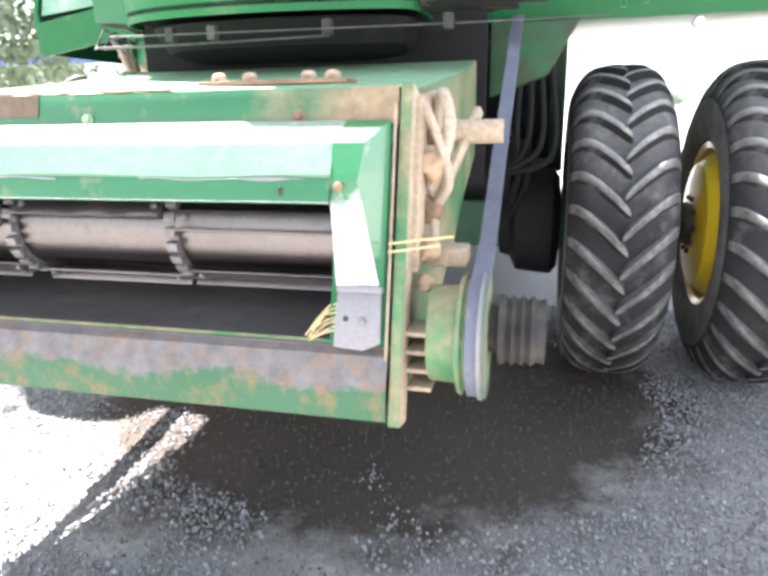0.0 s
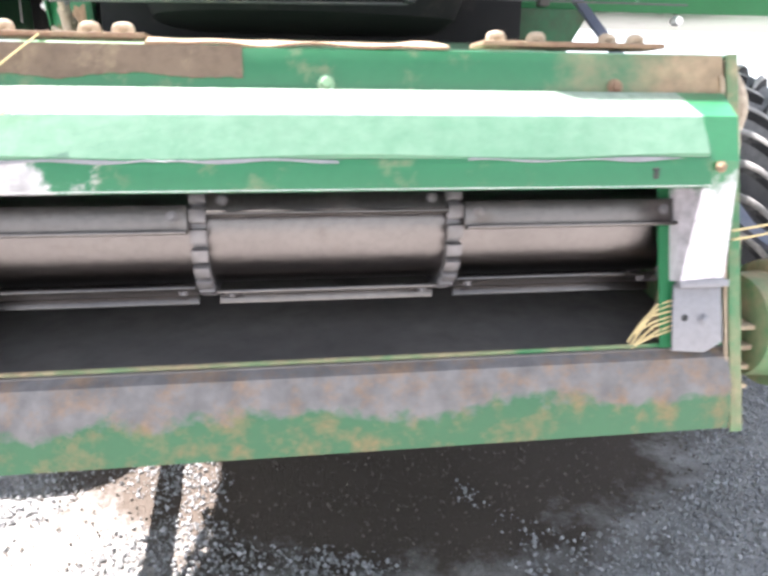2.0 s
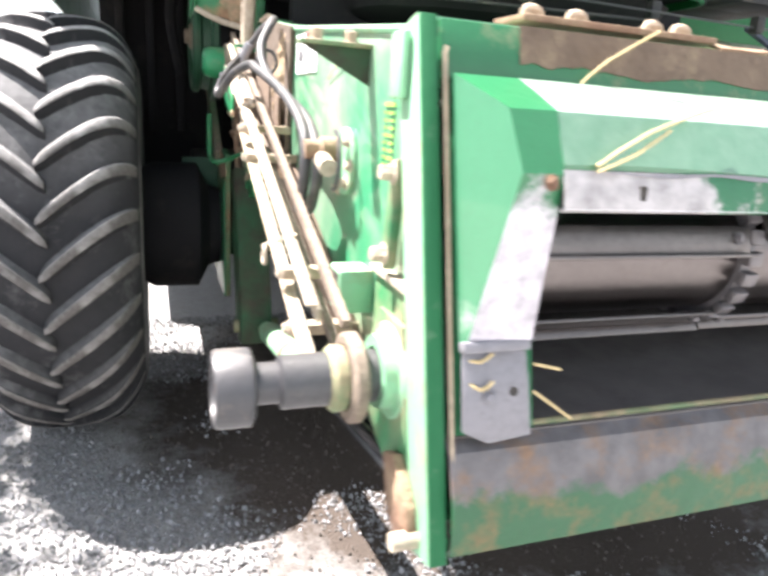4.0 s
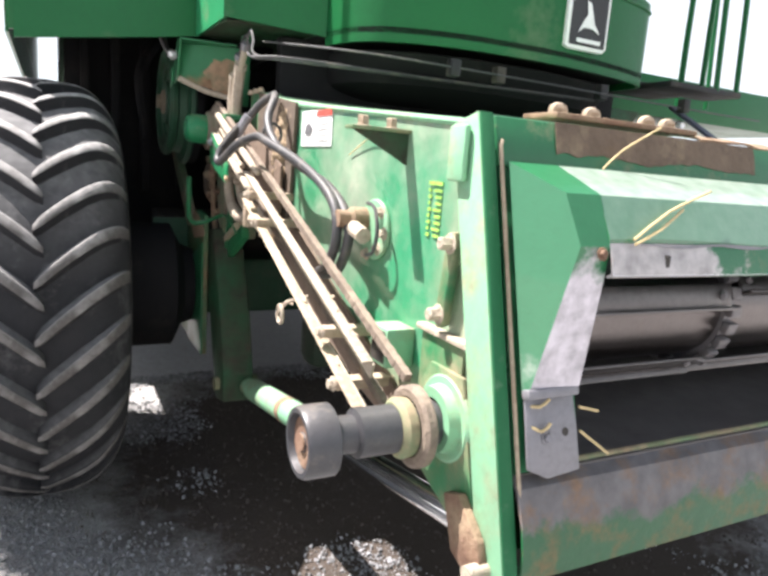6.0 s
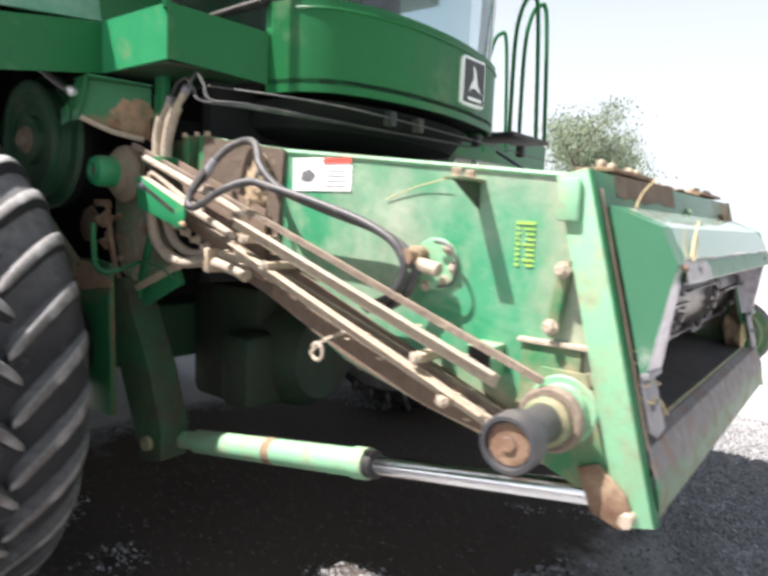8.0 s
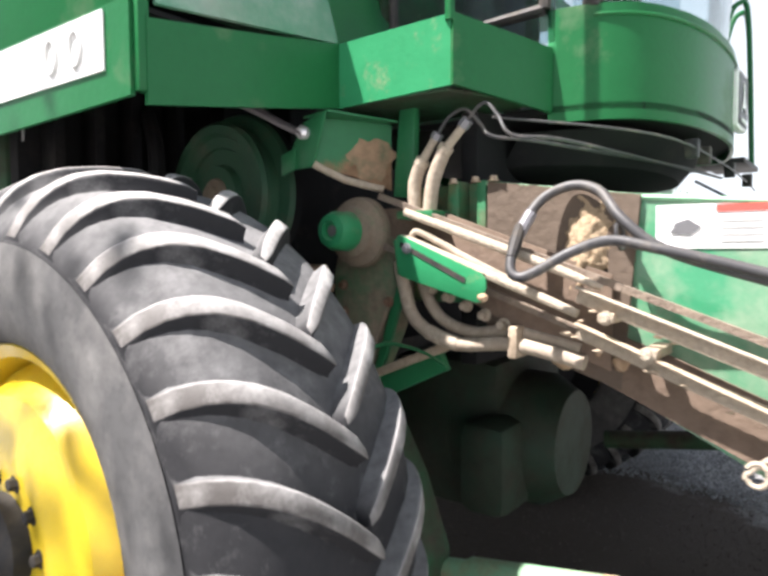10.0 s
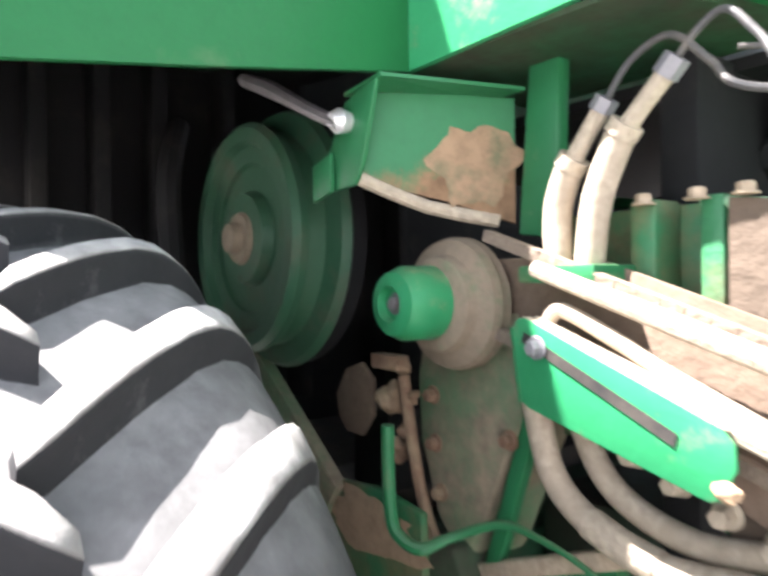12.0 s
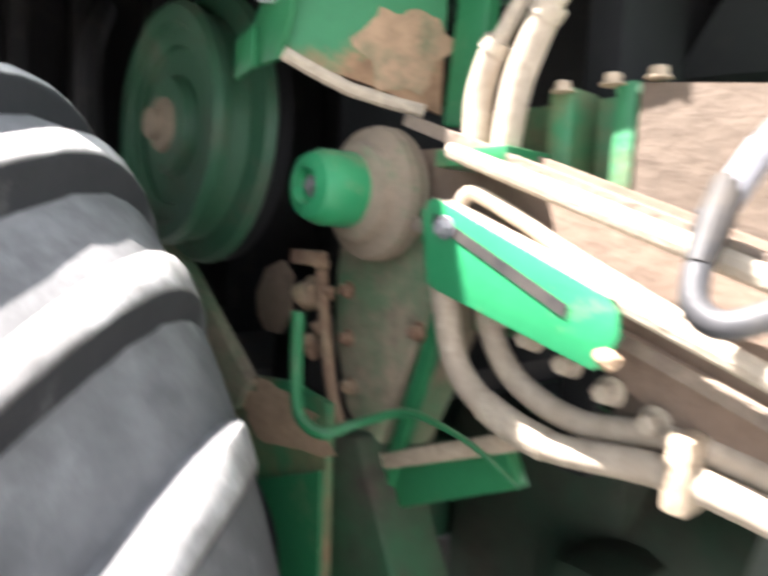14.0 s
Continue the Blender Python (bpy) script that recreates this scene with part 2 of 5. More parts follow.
gco, gmap, gdist, gno, gsum, grng, gmix = (gv.nodes.new("ShaderNode" + k) for k in ("TexCoord", "Mapping", "VectorMath", "TexNoise", "Math", "MapRange", "Mix"))
gmap.vector_type = "TEXTURE"
gmap.inputs["Location"].default_value, gmap.inputs["Scale"].default_value = (-0.95, 3.5, 0), (1.62, 1.52, 1)
gdist.operation = "LENGTH"
gno.inputs["Scale"].default_value, gno.inputs["Detail"].default_value, gno.inputs["Roughness"].default_value = 2.2, 8.0, 0.75
gsum.operation = "ADD"
grng.inputs[1].default_value, grng.inputs[2].default_value, grng.inputs[3].default_value, grng.inputs[4].default_value = 1.42, 1.7, 0.95, 0.0
gmix.data_type = "RGBA"
gmix.inputs[7].default_value = (0.068, 0.052, 0.041, 1)
for a_, b_ in ((gco.outputs["Object"], gmap.inputs[0]), (gmap.outputs[0], gdist.inputs[0]), (gdist.outputs["Value"], gsum.inputs[0]), (gco.outputs["Object"], gno.inputs["Vector"]), (gno.outputs["Fac"], gsum.inputs[1]), (gsum.outputs[0], grng.inputs[0]), (grng.outputs[0], gmix.inputs[0]), (was, gmix.inputs[6]), (gmix.outputs[2], gp_.inputs["Base Color"])):
    gv.links.new(a_, b_)
mat("stone", (0.2, 0.185, 0.17), 0.85, grain=(60.0, 0.4), big=(9.0, 0.9), bump=(60.0, 0.5))
st = MATS["stone"].node_tree
isl, hue = st.nodes.new("ShaderNodeNewGeometry"), st.nodes.new("ShaderNodeValToRGB")
hue.color_ramp.elements[0].color, hue.color_ramp.elements[1].color = (0.17, 0.168, 0.166, 1), (0.42, 0.405, 0.415, 1)
for at, c_ in ((0.45, (0.23, 0.228, 0.228, 1)), (0.85, (0.31, 0.31, 0.315, 1))):
    hue.color_ramp.elements.new(at).color = c_
st.links.new(isl.outputs["Random Per Island"], hue.inputs[0])
st.links.new(hue.outputs[0], st.nodes["Principled BSDF"].inputs["Base Color"])
mat("soil_stone", (0.085, 0.07, 0.058), 0.9, grain=(60.0, 0.5), big=(14.0, 1.0), bump=(60.0, 0.5))
mat("field", (0.2, 0.22, 0.09), 0.95, grain=(2.0, 0.4), big=(0.05, 0.6))
gl = bpy.data.materials.new("glass")
gl.use_nodes = True
gp = gl.node_tree.nodes["Principled BSDF"]
gp.inputs["Base Color"].default_value, gp.inputs["Roughness"].default_value = (0.62, 0.72, 0.75, 1), 0.03
gp.inputs["Transmission Weight"].default_value, gp.inputs["IOR"].default_value = 1.0, 1.45
MATS["glass"] = gl


# ---- mesh helpers ----
def thing(name, at, label, category, group=""):
    ob = new(name)
    ob.location, ob.empty_display_size = at, 0.2
    return tagged(ob, label, category, group)


def part(name, bm, material, parent=None, label="", angle=35):
    """Links a bmesh as one mesh object under a thing or a part."""
    bmesh.ops.recalc_face_normals(bm, faces=bm.faces)
    lay = bm.faces.layers.int.get("flat")
    for f in bm.faces:
        f.smooth = not (lay and f[lay])
    me = bpy.data.meshes.new(name)
    bm.to_mesh(me)
    bm.free()
    me.materials.append(MATS[material])
    me.set_sharp_from_angle(angle=radians(angle))
    ob = new(name, me)
    if parent is not None:
        ob.parent = parent
        if parent.data is None:
            ob.matrix_parent_inverse = Matrix.Translation(-Vector(parent.location))
    return tagged(ob, label)


def start(bm):
    """The mesh to add to, and the faces that it has already."""
    bm = bm or bmesh.new()
    if bm.faces.layers.int.get("flat") is None:
        bm.faces.layers.int.new("flat")
    return bm, set(bm.faces)


def flats(bm, old, count):
    """Keeps the count largest new faces flat, so that only the bevels are rounded."""
    lay = bm.faces.layers.int["flat"]
    for f in sorted((f for f in bm.faces if f not in old), key=lambda f: f.calc_area())[-count:]:
        f[lay] = 1
    return bm


def box(x0, x1, y0, y1, z0, z1, bev=0.004, m=None, bm=None):
    bm, old = start(bm)
    got = bmesh.ops.create_cube(bm, size=1.0, matrix=Matrix.LocRotScale(((x0 + x1) / 2, (y0 + y1) / 2, (z0 + z1) / 2), None, (x1 - x0, y1 - y0, z1 - z0)))
    vs = got["verts"]
    if m is not None:
        bmesh.ops.transform(bm, matrix=m, verts=vs)
    if bev:
        es = list({e for v in vs for e in v.link_edges})
        bmesh.ops.bevel(bm, geom=es, offset=bev, segments=2, affect="EDGES", profile=0.5)
    return flats(bm, old, 6)


def prism(pts, off, bev=0.0, bm=None):
    """A flat outline pushed along off."""
    bm, old = start(bm)
    off = Vector(off)
    a = [bm.verts.new(p) for p in pts]
    b = [bm.verts.new(Vector(p) + off) for p in pts]
    k = len(pts)
    fs = [bm.faces.new(a), bm.faces.new(b[::-1])] + [bm.faces.new((a[i], b[i], b[(i + 1) % k], a[(i + 1) % k])) for i in range(k)]
    if bev:
        es = list({e for f in fs for e in f.edges})
        bmesh.ops.bevel(bm, geom=es, offset=bev, segments=2, affect="EDGES", profile=0.5)
    return flats(bm, old, k + 2)


def strip(rows, thick=0.004, bm=None):
    """A sheet through rows of points, with a thickness."""
    bm = bm or bmesh.new()
    g = [[bm.verts.new(p) for p in r] for r in rows]
    fs = [bm.faces.new((g[i][j], g[i][j + 1], g[i + 1][j + 1], g[i + 1][j])) for i in range(len(g) - 1) for j in range(len(g[0]) - 1)]
    bmesh.ops.recalc_face_normals(bm, faces=fs)
    bmesh.ops.solidify(bm, geom=fs, thickness=thick)
    return bm


def frame_of(d):
    d = Vector(d).normalized()
    a = Vector((0, 0, 1)) if abs(d.z) < 0.9 else Vector((0, 1, 0))
    u = d.cross(a).normalized()
    return u, d.cross(u).normalized()


def smooth_path(pts, steps=6):
    pts = [Vector(p) for p in pts]
    out = []
    for i in range(len(pts) - 1):
        p0, p1, p2, p3 = pts[max(i - 1, 0)], pts[i], pts[i + 1], pts[min(i + 2, len(pts) - 1)]
        for s in range(steps):
            t = s / steps
            out.append(0.5 * (2 * p1 + (p2 - p0) * t + (2 * p0 - 5 * p1 + 4 * p2 - p3) * t * t + (3 * p1 - p0 - 3 * p2 + p3) * t ** 3))
    return out + [pts[-1]]


def tube(pts, r, seg=10, steps=6, bm=None):
    """A round bar or hose along points; r may be one radius or one for each point."""
    bm = bm or bmesh.new()
    path = smooth_path(pts, steps) if steps > 1 else [Vector(p) for p in pts]
    rs = r if isinstance(r, (list, tuple)) else [r, r]
    rings = []
    u, v = frame_of(path[1] - path[0])
    for i, p in enumerate(path):
        d = (path[min(i + 1, len(path) - 1)] - path[max(i - 1, 0)]).normalized()
        u = (u - d * u.dot(d)).normalized()
        v = d.cross(u)
        f = i / (len(path) - 1) * (len(rs) - 1)
        k = min(int(f), len(rs) - 2)
        rad = rs[k] + (rs[k + 1] - rs[k]) * (f - k)
        rings.append([bm.verts.new(p + rad * (u * math.cos(2 * math.pi * j / seg) + v * math.sin(2 * math.pi * j / seg))) for j in range(seg)])
    for a, b in zip(rings, rings[1:]):
        for j in range(seg):
            bm.faces.new((a[j], a[(j + 1) % seg], b[(j + 1) % seg], b[j]))
    bm.faces.new(rings[0]), bm.faces.new(rings[-1][::-1])
    return bm


def bar(p0, p1, w, h, up=(0, 0, 1), bev=0.003, bm=None):
    """A square bar from p0 to p1, w wide and h high."""
    p0, p1 = Vector(p0), Vector(p1)
    d = (p1 - p0).normalized()
    side = d.cross(Vector(up)).normalized()
    top = side.cross(d)
    return prism([p0 + side * a * w / 2 + top * b * h / 2 for a, b in ((-1, -1), (1, -1), (1, 1), (-1, 1))], p1 - p0, bev, bm)


def lathe(prof, origin, axis=(1, 0, 0), seg=48, bm=None):
    """A turned shape: prof is (along the axis, radius); radius 0 closes it."""
    bm = bm or bmesh.new()
    o, d = Vector(origin), Vector(axis).normalized()
    u, v = frame_of(d)
    rings = []
    for a, r in prof:
        if r <= 0:
            rings.append([bm.verts.new(o + d * a)])
        else:
            rings.append([bm.verts.new(o + d * a + r * (u * math.cos(2 * math.pi * j / seg) + v * math.sin(2 * math.pi * j / seg))) for j in range(seg)])
    for a, b in zip(rings, rings[1:]):
        for j in range(seg):
            q = (j + 1) % seg
            if len(a) == 1 and len(b) == 1:
                break
            if len(a) == 1:
                bm.faces.new((a[0], b[q], b[j]))
            elif len(b) == 1:
                bm.faces.new((a[j], a[q], b[0]))
            else:
                bm.faces.new((a[j], a[q], b[q], b[j]))
    return bm


def disc(c, axis, r, h, bev=0.003, seg=32, bm=None):
    b = min(bev, h / 3, r / 3)
    return lathe([(0, 0), (0, r - b), (b, r), (h - b, r), (h, r - b), (h, 0)], c, axis, seg, bm)


def hexbolt(c, axis, r=0.011, h=0.009):
    bm = disc(c, axis, r * 1.5, 0.003, 0.001, 16)
    lathe([(0.002, 0), (0.002, r), (h - 0.002, r), (h, r * 0.8), (h, 0)], c, axis, 6, bm)
    return bm


# ---- ground ----
g = bmesh.new()
N = 90
for i in range(N + 1):
    for j in range(N + 1):
        a, b = (i / N * 2 - 1), (j / N * 2 - 1)
        x, y = -1 + 7 * a + 900 * a ** 9, 2.5 + 7 * b + 900 * b ** 9
        near = max(0, 1 - max(abs(x + 1), abs(y - 2.5)) / 12)
        g.verts.new((x, y, near * (0.03 * noise.noise((x * 0.7, y * 0.7, 0)) + 0.012 * noise.noise((x * 4, y * 4, 3))) - 0.01))
g.verts.ensure_lookup_table()
for i in range(N):
    for j in range(N):
        k = i * (N + 1) + j
        g.faces.new([g.verts[q] for q in (k, k + N + 1, k + N + 2, k + 1)])
tagged(part("ground", g, "gravel"), "dark dusty gravel yard with chaff and loose stones", "ground", kind="structure")


def pebbles(count, seed, dark=False):
    rng = random.Random(seed)
    vs, fs = [], []
    for _ in range(count):
        x, y = rng.uniform(-4.6, 2.2), 0.7 + 4.4 * rng.random() ** 1.2
        oily = math.hypot((x + 0.95) / 1.62, (y - 3.5) / 1.52) + 0.5 * noise.noise((x * 2, y * 2, 7)) < rng.uniform(0.95, 1.12)
        if oily != dark:
            continue
        s = (0.0035 + 0.0095 * rng.random() ** 3) * (0.7 if oily else 1.0)
        rot = Euler((rng.uniform(0, 6), rng.uniform(0, 6), rng.uniform(0, 6))).to_matrix()
        k = len(vs)
        for p in ((1, 0, 0), (-1, 0, 0), (0, 1, 0), (0, -1, 0), (0, 0, 1), (0, 0, -1)):
            q = rot @ (Vector(p) * s * rng.uniform(0.6, 1.2))
            vs.append((x + q.x, y + q.y, 0.03 * noise.noise((x * 0.7, y * 0.7, 0)) - 0.006 + s * 0.3 + q.z))
        fs += [(k + a, k + b, k + c) for a, b, c in ((0, 2, 4), (2, 1, 4), (1, 3, 4), (3, 0, 4), (2, 0, 5), (1, 2, 5), (3, 1, 5), (0, 3, 5))]
    me = bpy.data.meshes.new("gravel_stones")
    me.from_pydata(vs, [], fs)
    me.materials.append(MATS["soil_stone" if dark else "stone"])
    return tagged(new("gravel_stones", me), "small earth-stained stones in dark soil" if dark else "small loose grey gravel stones", "gravel", kind="stuff")


pebbles(190000, 3)
pebbles(32000, 4, True)

# ---- feeder house ----
XL, XR = -2.215, -0.33
feeder = thing("feeder_house", (-1.27, 2.2, 0.8), "green combine feeder house with worn lip and dusty sides", "feeder house")


def F(x, v, n):
    """Front plane of the feeder house: v up along it, n out of it."""
    return (x, 1.415 + 0.254 * v - 0.967 * n, 0.807 + 0.967 * v + 0.254 * n)


OUT = Vector((0, -0.967, 0.254))


def face_plate(x0, x1, v0, v1, n0, n1, bev=0.003):
    return prism([F(x0, v0, n0), F(x1, v0, n0), F(x1, v1, n0), F(x0, v1, n0)], OUT * (n1 - n0), bev)


def mx(x, side):
    return x if side < 0 else XL + XR - x


header = part("header_beam", face_plate(XL + 0.036, XR - 0.036, 0.752, 0.846, -0.05, 0.0), "header_green", feeder, "green header beam with brown grime")
lip = part("bottom_lip", strip([[F(x, v, n) for v, n in ((-0.002, -0.06), (0.0, 0.0), (0.05, 0.012), (0.10, 0.016), (0.165, 0.006), (0.19, -0.02), (0.192, -0.09))] for x in np.linspace(XL + 0.036, XR - 0.036, 14)], 0.006), "lip_green", feeder, "bottom lip worn to bare grey steel")
part("floor_edge", tube([F(XL + 0.18, 0.195, -0.022), F(XR - 0.12, 0.195, -0.022)], 0.006, 8, 1), "green_dusty", lip)
for s in (-1, 1):
    x0, x1 = (XL, XL + 0.03) if s < 0 else (XR - 0.03, XR)
    post = part("frame_post", face_plate(x0, x1, -0.01, 0.85, -0.003, 0.003), "post_face" if s < 0 else "green_dusty", feeder)
    xo = XL if s < 0 else XR - 0.008
    part("side_flange", face_plate(xo, xo + 0.008, -0.012, 0.852, -0.085, -0.004), "pale_green" if s < 0 else "tan_iron", post, "scuffed flange with dust")
    xe = mx(XL + 0.041, s)
    part("seam_bead", tube([F(xe, 0.12, 0.004), F(xe, 0.5, 0.004), F(xe, 0.79, 0.004), F(mx(XL + 0.045, s), 0.8, 0.004)], 0.004, 8, 1), "tan_iron", post)
    part("inner_face", face_plate(min(xe, mx(-2.02, s)), max(xe, mx(-2.02, s)), 0.19, 0.755, -0.012, -0.006), "post_face", post)

# hood
XA, XB = -2.052, XL + XR + 2.052
hood = part("hood", strip([[F(x, 0.757, 0.018), F(x, 0.748, 0.03), F(x, 0.69, 0.106), F(x, 0.682, 0.115), F(x, 0.64, 0.125), F(x, 0.6 + 0.004 * math.sin(9 * x), 0.134), F(x, 0.592 + 0.004 * math.sin(9 * x), 0.131)] for x in np.linspace(XA, XB, 24)], 0.004), "hood_green", feeder, "glossy folded sheet hood over the opening", angle=25)
part("hood_lip", strip([[F(x, 0.594, 0.129), F(x, 0.566, 0.1335), F(x, 0.541, 0.1315), F(x, 0.539, 0.12)] for x in np.linspace(XA, XB, 24)], 0.004), "hood_lip", hood, "worn lower lip of the hood")
part("lip_edge", tube([F(XA, 0.539, 0.133), F(XB, 0.539, 0.133)], 0.0025, 6, 1), "bright_steel", hood)
for a, b in ((-1.98, -1.25), (-1.0, -0.56)):
    part("scraped_edge", strip([[F(x, 0.589 + 0.003 * math.sin(31 * x), 0.1365), F(x, 0.593 + 0.003 * math.sin(17 * x), 0.137)] for x in np.linspace(a, b, 24)], 0.0015), "grey_steel", hood)
for x in (-1.915, -0.614):
    part("slot", box(x - 0.006, x + 0.006, -0.004, 0.004, -0.012, 0.012, 0.002, Matrix.Translation(Vector(F(x, 0.562, 0.135))) @ Matrix.Translation((-x, 0, 0))), "black_iron", hood)
for s in (-1, 1):
    bm = bmesh.new()
    P = {k: bm.verts.new(F(mx(x, s), v, n)) for k, (x, v, n) in {
        "A0": (-2.166, 0.757, 0.016), "A1": (-2.164, 0.336, 0.014), "C0": (-2.128, 0.682, 0.115), "C1": (-2.118, 0.588, 0.132), "C2": (-2.155, 0.342, 0.026),
        "I0": (-2.05, 0.682, 0.117), "I1": (-2.05, 0.588, 0.134), "I2": (-2.046, 0.342, 0.034), "T0": (-2.05, 0.757, 0.018), "J1": (-2.048, 0.588, -0.02), "J2": (-2.044, 0.342, -0.02), "K1": (-2.07, 0.70, -0.02)}.items()}
    fs = [bm.faces.new([P[k] for k in q]) for q in (("A0", "C0", "I0", "T0"), ("A0", "A1", "C2", "C1", "C0"), ("C0", "C1", "I1", "I0"), ("C1", "C2", "I2", "I1"), ("I1", "I2", "J2", "J1"))]
    bmesh.ops.recalc_face_normals(bm, faces=fs)
    fs[1].material_index = 1
    bmesh.ops.solidify(bm, geom=list(bm.faces), thickness=0.0012)
    shroud = part("post_shroud", bm, "post_green", feeder, "tapered shroud rubbed to bare metal", angle=25)
    shroud.data.materials.append(MATS["hood_green"])
    part("shroud_foot", face_plate(min(mx(-2.164, s), mx(-2.046, s)), max(mx(-2.164, s), mx(-2.046, s)), 0.326, 0.344, 0.012, 0.034), "grey_steel", shroud)
    part("bolt", hexbolt(F(mx(-2.074, s), 0.575, 0.135), OUT, 0.008), "rust", shroud)
    plate = part("corner_plate", prism([F(mx(x, s), v, 0.008) for x, v in ((-2.158, 0.33), (-2.044, 0.335), (-2.04, 0.27), (-2.037, 0.185), (-2.115, 0.178), (-2.16, 0.2))], OUT * 0.006, 0.002), "grey_steel", feeder, "grey steel corner plate with a bolt")
    part("bolt", hexbolt(F(mx(-2.113, s), 0.252, 0.014), OUT, 0.009, 0.009), "grey_steel", plate)
    part("hole", disc(F(mx(-2.068, s), 0.258, 0.0125), OUT, 0.008, 0.0025, 0.0005, 12), "black_iron", plate)
part("grime_band", strip([[F(x, 0.847, 0.0015), F(x, 0.82, 0.003), F(x, 0.785 + 0.012 * noise.noise((x * 7, 0, 0)) + 0.006 * noise.noise((x * 31, 4, 0)), 0.0015)] for x in np.linspace(-2.04, -1.43, 60)], 0.0015), "grime", header, "brown grime under the hinge plate", angle=80)
for x, m_ in ((-1.262, "pale_green"), (-0.628, "rust")):
    part("header_bolt", hexbolt(F(x, 0.772, 0.002), OUT, 0.012, 0.014), m_, header)
for a, b in ((-2.03, -1.62), (-0.925, -0.505)):
    pl = part("hinge_plate", box(a, b, 1.635, 1.74, 1.637, 1.648, 0.003), "rust", feeder, "rusty plate with four bolts on the header")
    for f_ in (0.1, 0.32, 0.72, 0.88):
        x = a + (b - a) * f_
        part("bolt", tube([(x - 0.012, 1.68, 1.645), (x - 0.011, 1.68, 1.66), (x + 0.011, 1.68, 1.66), (x + 0.012, 1.68, 1.645)], 0.010, 8, 4), "tan_iron", pl)
part("grime_strip", strip([[(x, 1.628 + 0.004 * math.sin(40 * x), 1.632 + 0.008 * noise.noise((x * 9, 0, 0))), (x, 1.66, 1.64 + 0.01 * noise.noise((x * 9, 3, 0))), (x, 1.70, 1.643)] for x in np.linspace(-1.62, -1.0, 40)], 0.005), "rust", feeder, "rusty scale along the top edge")

# the box of the house
TOP = [(1.69, 1.612), (2.69, 1.70), (3.15, 1.765)]
BOT = [(1.50, 0.83), (1.8, 0.885), (2.06, 0.94), (2.39, 1.03), (2.73, 1.2), (3.15, 1.34)]
side = part("side_wall", prism([(-2.19, y, z) for y, z in TOP[:2] + [(2.73, 1.2)] + BOT[:4][::-1]], (0.012, 0, 0)), "green_side", feeder, "dusty light green side wall")
part("rear_panel", prism([(-2.206, y, z) for y, z in ((2.68, 1.705), (3.11, 1.765), (3.11, 1.32), (2.72, 1.2))], (0.012, 0, 0)), "shaded_panel_dirt", feeder, "rear side panel caked in dry dirt, darkened for its shade")
part("side_wall_far", prism([(-0.352, y, z) for y, z in TOP + BOT[::-1]], (0.012, 0, 0)), "green_dusty", feeder)
# Pale green also carries the sunlight on the deck.
part("deck", strip([[(x, y, z + 0.002) for y, z in [(1.64, 1.625)] + TOP] for x in (-2.19, -1.7, -1.2, -0.8, -0.345)], 0.006), "pale_green", feeder, "dusty top deck, paled for the sun on it")
# Whitish green paints the highlight along the top edge.
part("top_rail", tube([(-2.19, y, z) for y, z in TOP], 0.008, 8, 1), "pale_green", side)
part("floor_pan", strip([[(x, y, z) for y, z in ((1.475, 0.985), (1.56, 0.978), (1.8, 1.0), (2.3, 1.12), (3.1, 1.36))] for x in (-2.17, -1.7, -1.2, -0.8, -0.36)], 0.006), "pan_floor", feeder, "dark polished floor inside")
part("belly_pan", strip([[(x, y, z) for y, z in [(1.49, 0.82)] + BOT] for x in (-2.17, -1.2, -0.36)], 0.006), "green_shade", feeder)
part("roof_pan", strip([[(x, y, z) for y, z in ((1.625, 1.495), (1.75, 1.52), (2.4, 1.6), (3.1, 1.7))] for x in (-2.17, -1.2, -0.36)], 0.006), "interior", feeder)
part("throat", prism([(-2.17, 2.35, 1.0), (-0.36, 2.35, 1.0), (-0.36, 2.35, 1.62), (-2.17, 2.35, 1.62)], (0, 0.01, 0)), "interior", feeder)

# conveyor
DC = (1.69, 1.25)
drum = part("conveyor_drum", lathe([(-0.84, 0), (-0.84, 0.13), (0.84, 0.13), (0.84, 0)], (-1.27, *DC), (1, 0, 0), 48), "drum_steel", feeder, "steel conveyor drum")
CH = (-2.06, -1.53, -0.995, -0.47)
for x in CH[1:3]:
    part("chain_wheel", lathe([(-0.014, 0), (-0.014, 0.142), (0.014, 0.142), (0.014, 0)], (x, *DC), (1, 0, 0), 24), "dark_steel", drum)
for x in CH:
    ch = part("conveyor_chain", box(x - 0.012, x + 0.012, 1.75, 2.34, 1.095, 1.12, 0.004), "dark_steel", feeder)
    for k in range(15):
        a = radians(70 + k * 15.5)
        c = Vector((x, DC[0] + 0.152 * math.cos(a), DC[1] + 0.152 * math.sin(a)))
        part("link", box(-0.017, 0.017, -0.014, 0.014, -0.009, 0.009, 0.003, Matrix.Translation(c) @ Matrix.Rotation(a + math.pi / 2, 4, "X")), "dark_steel", ch)
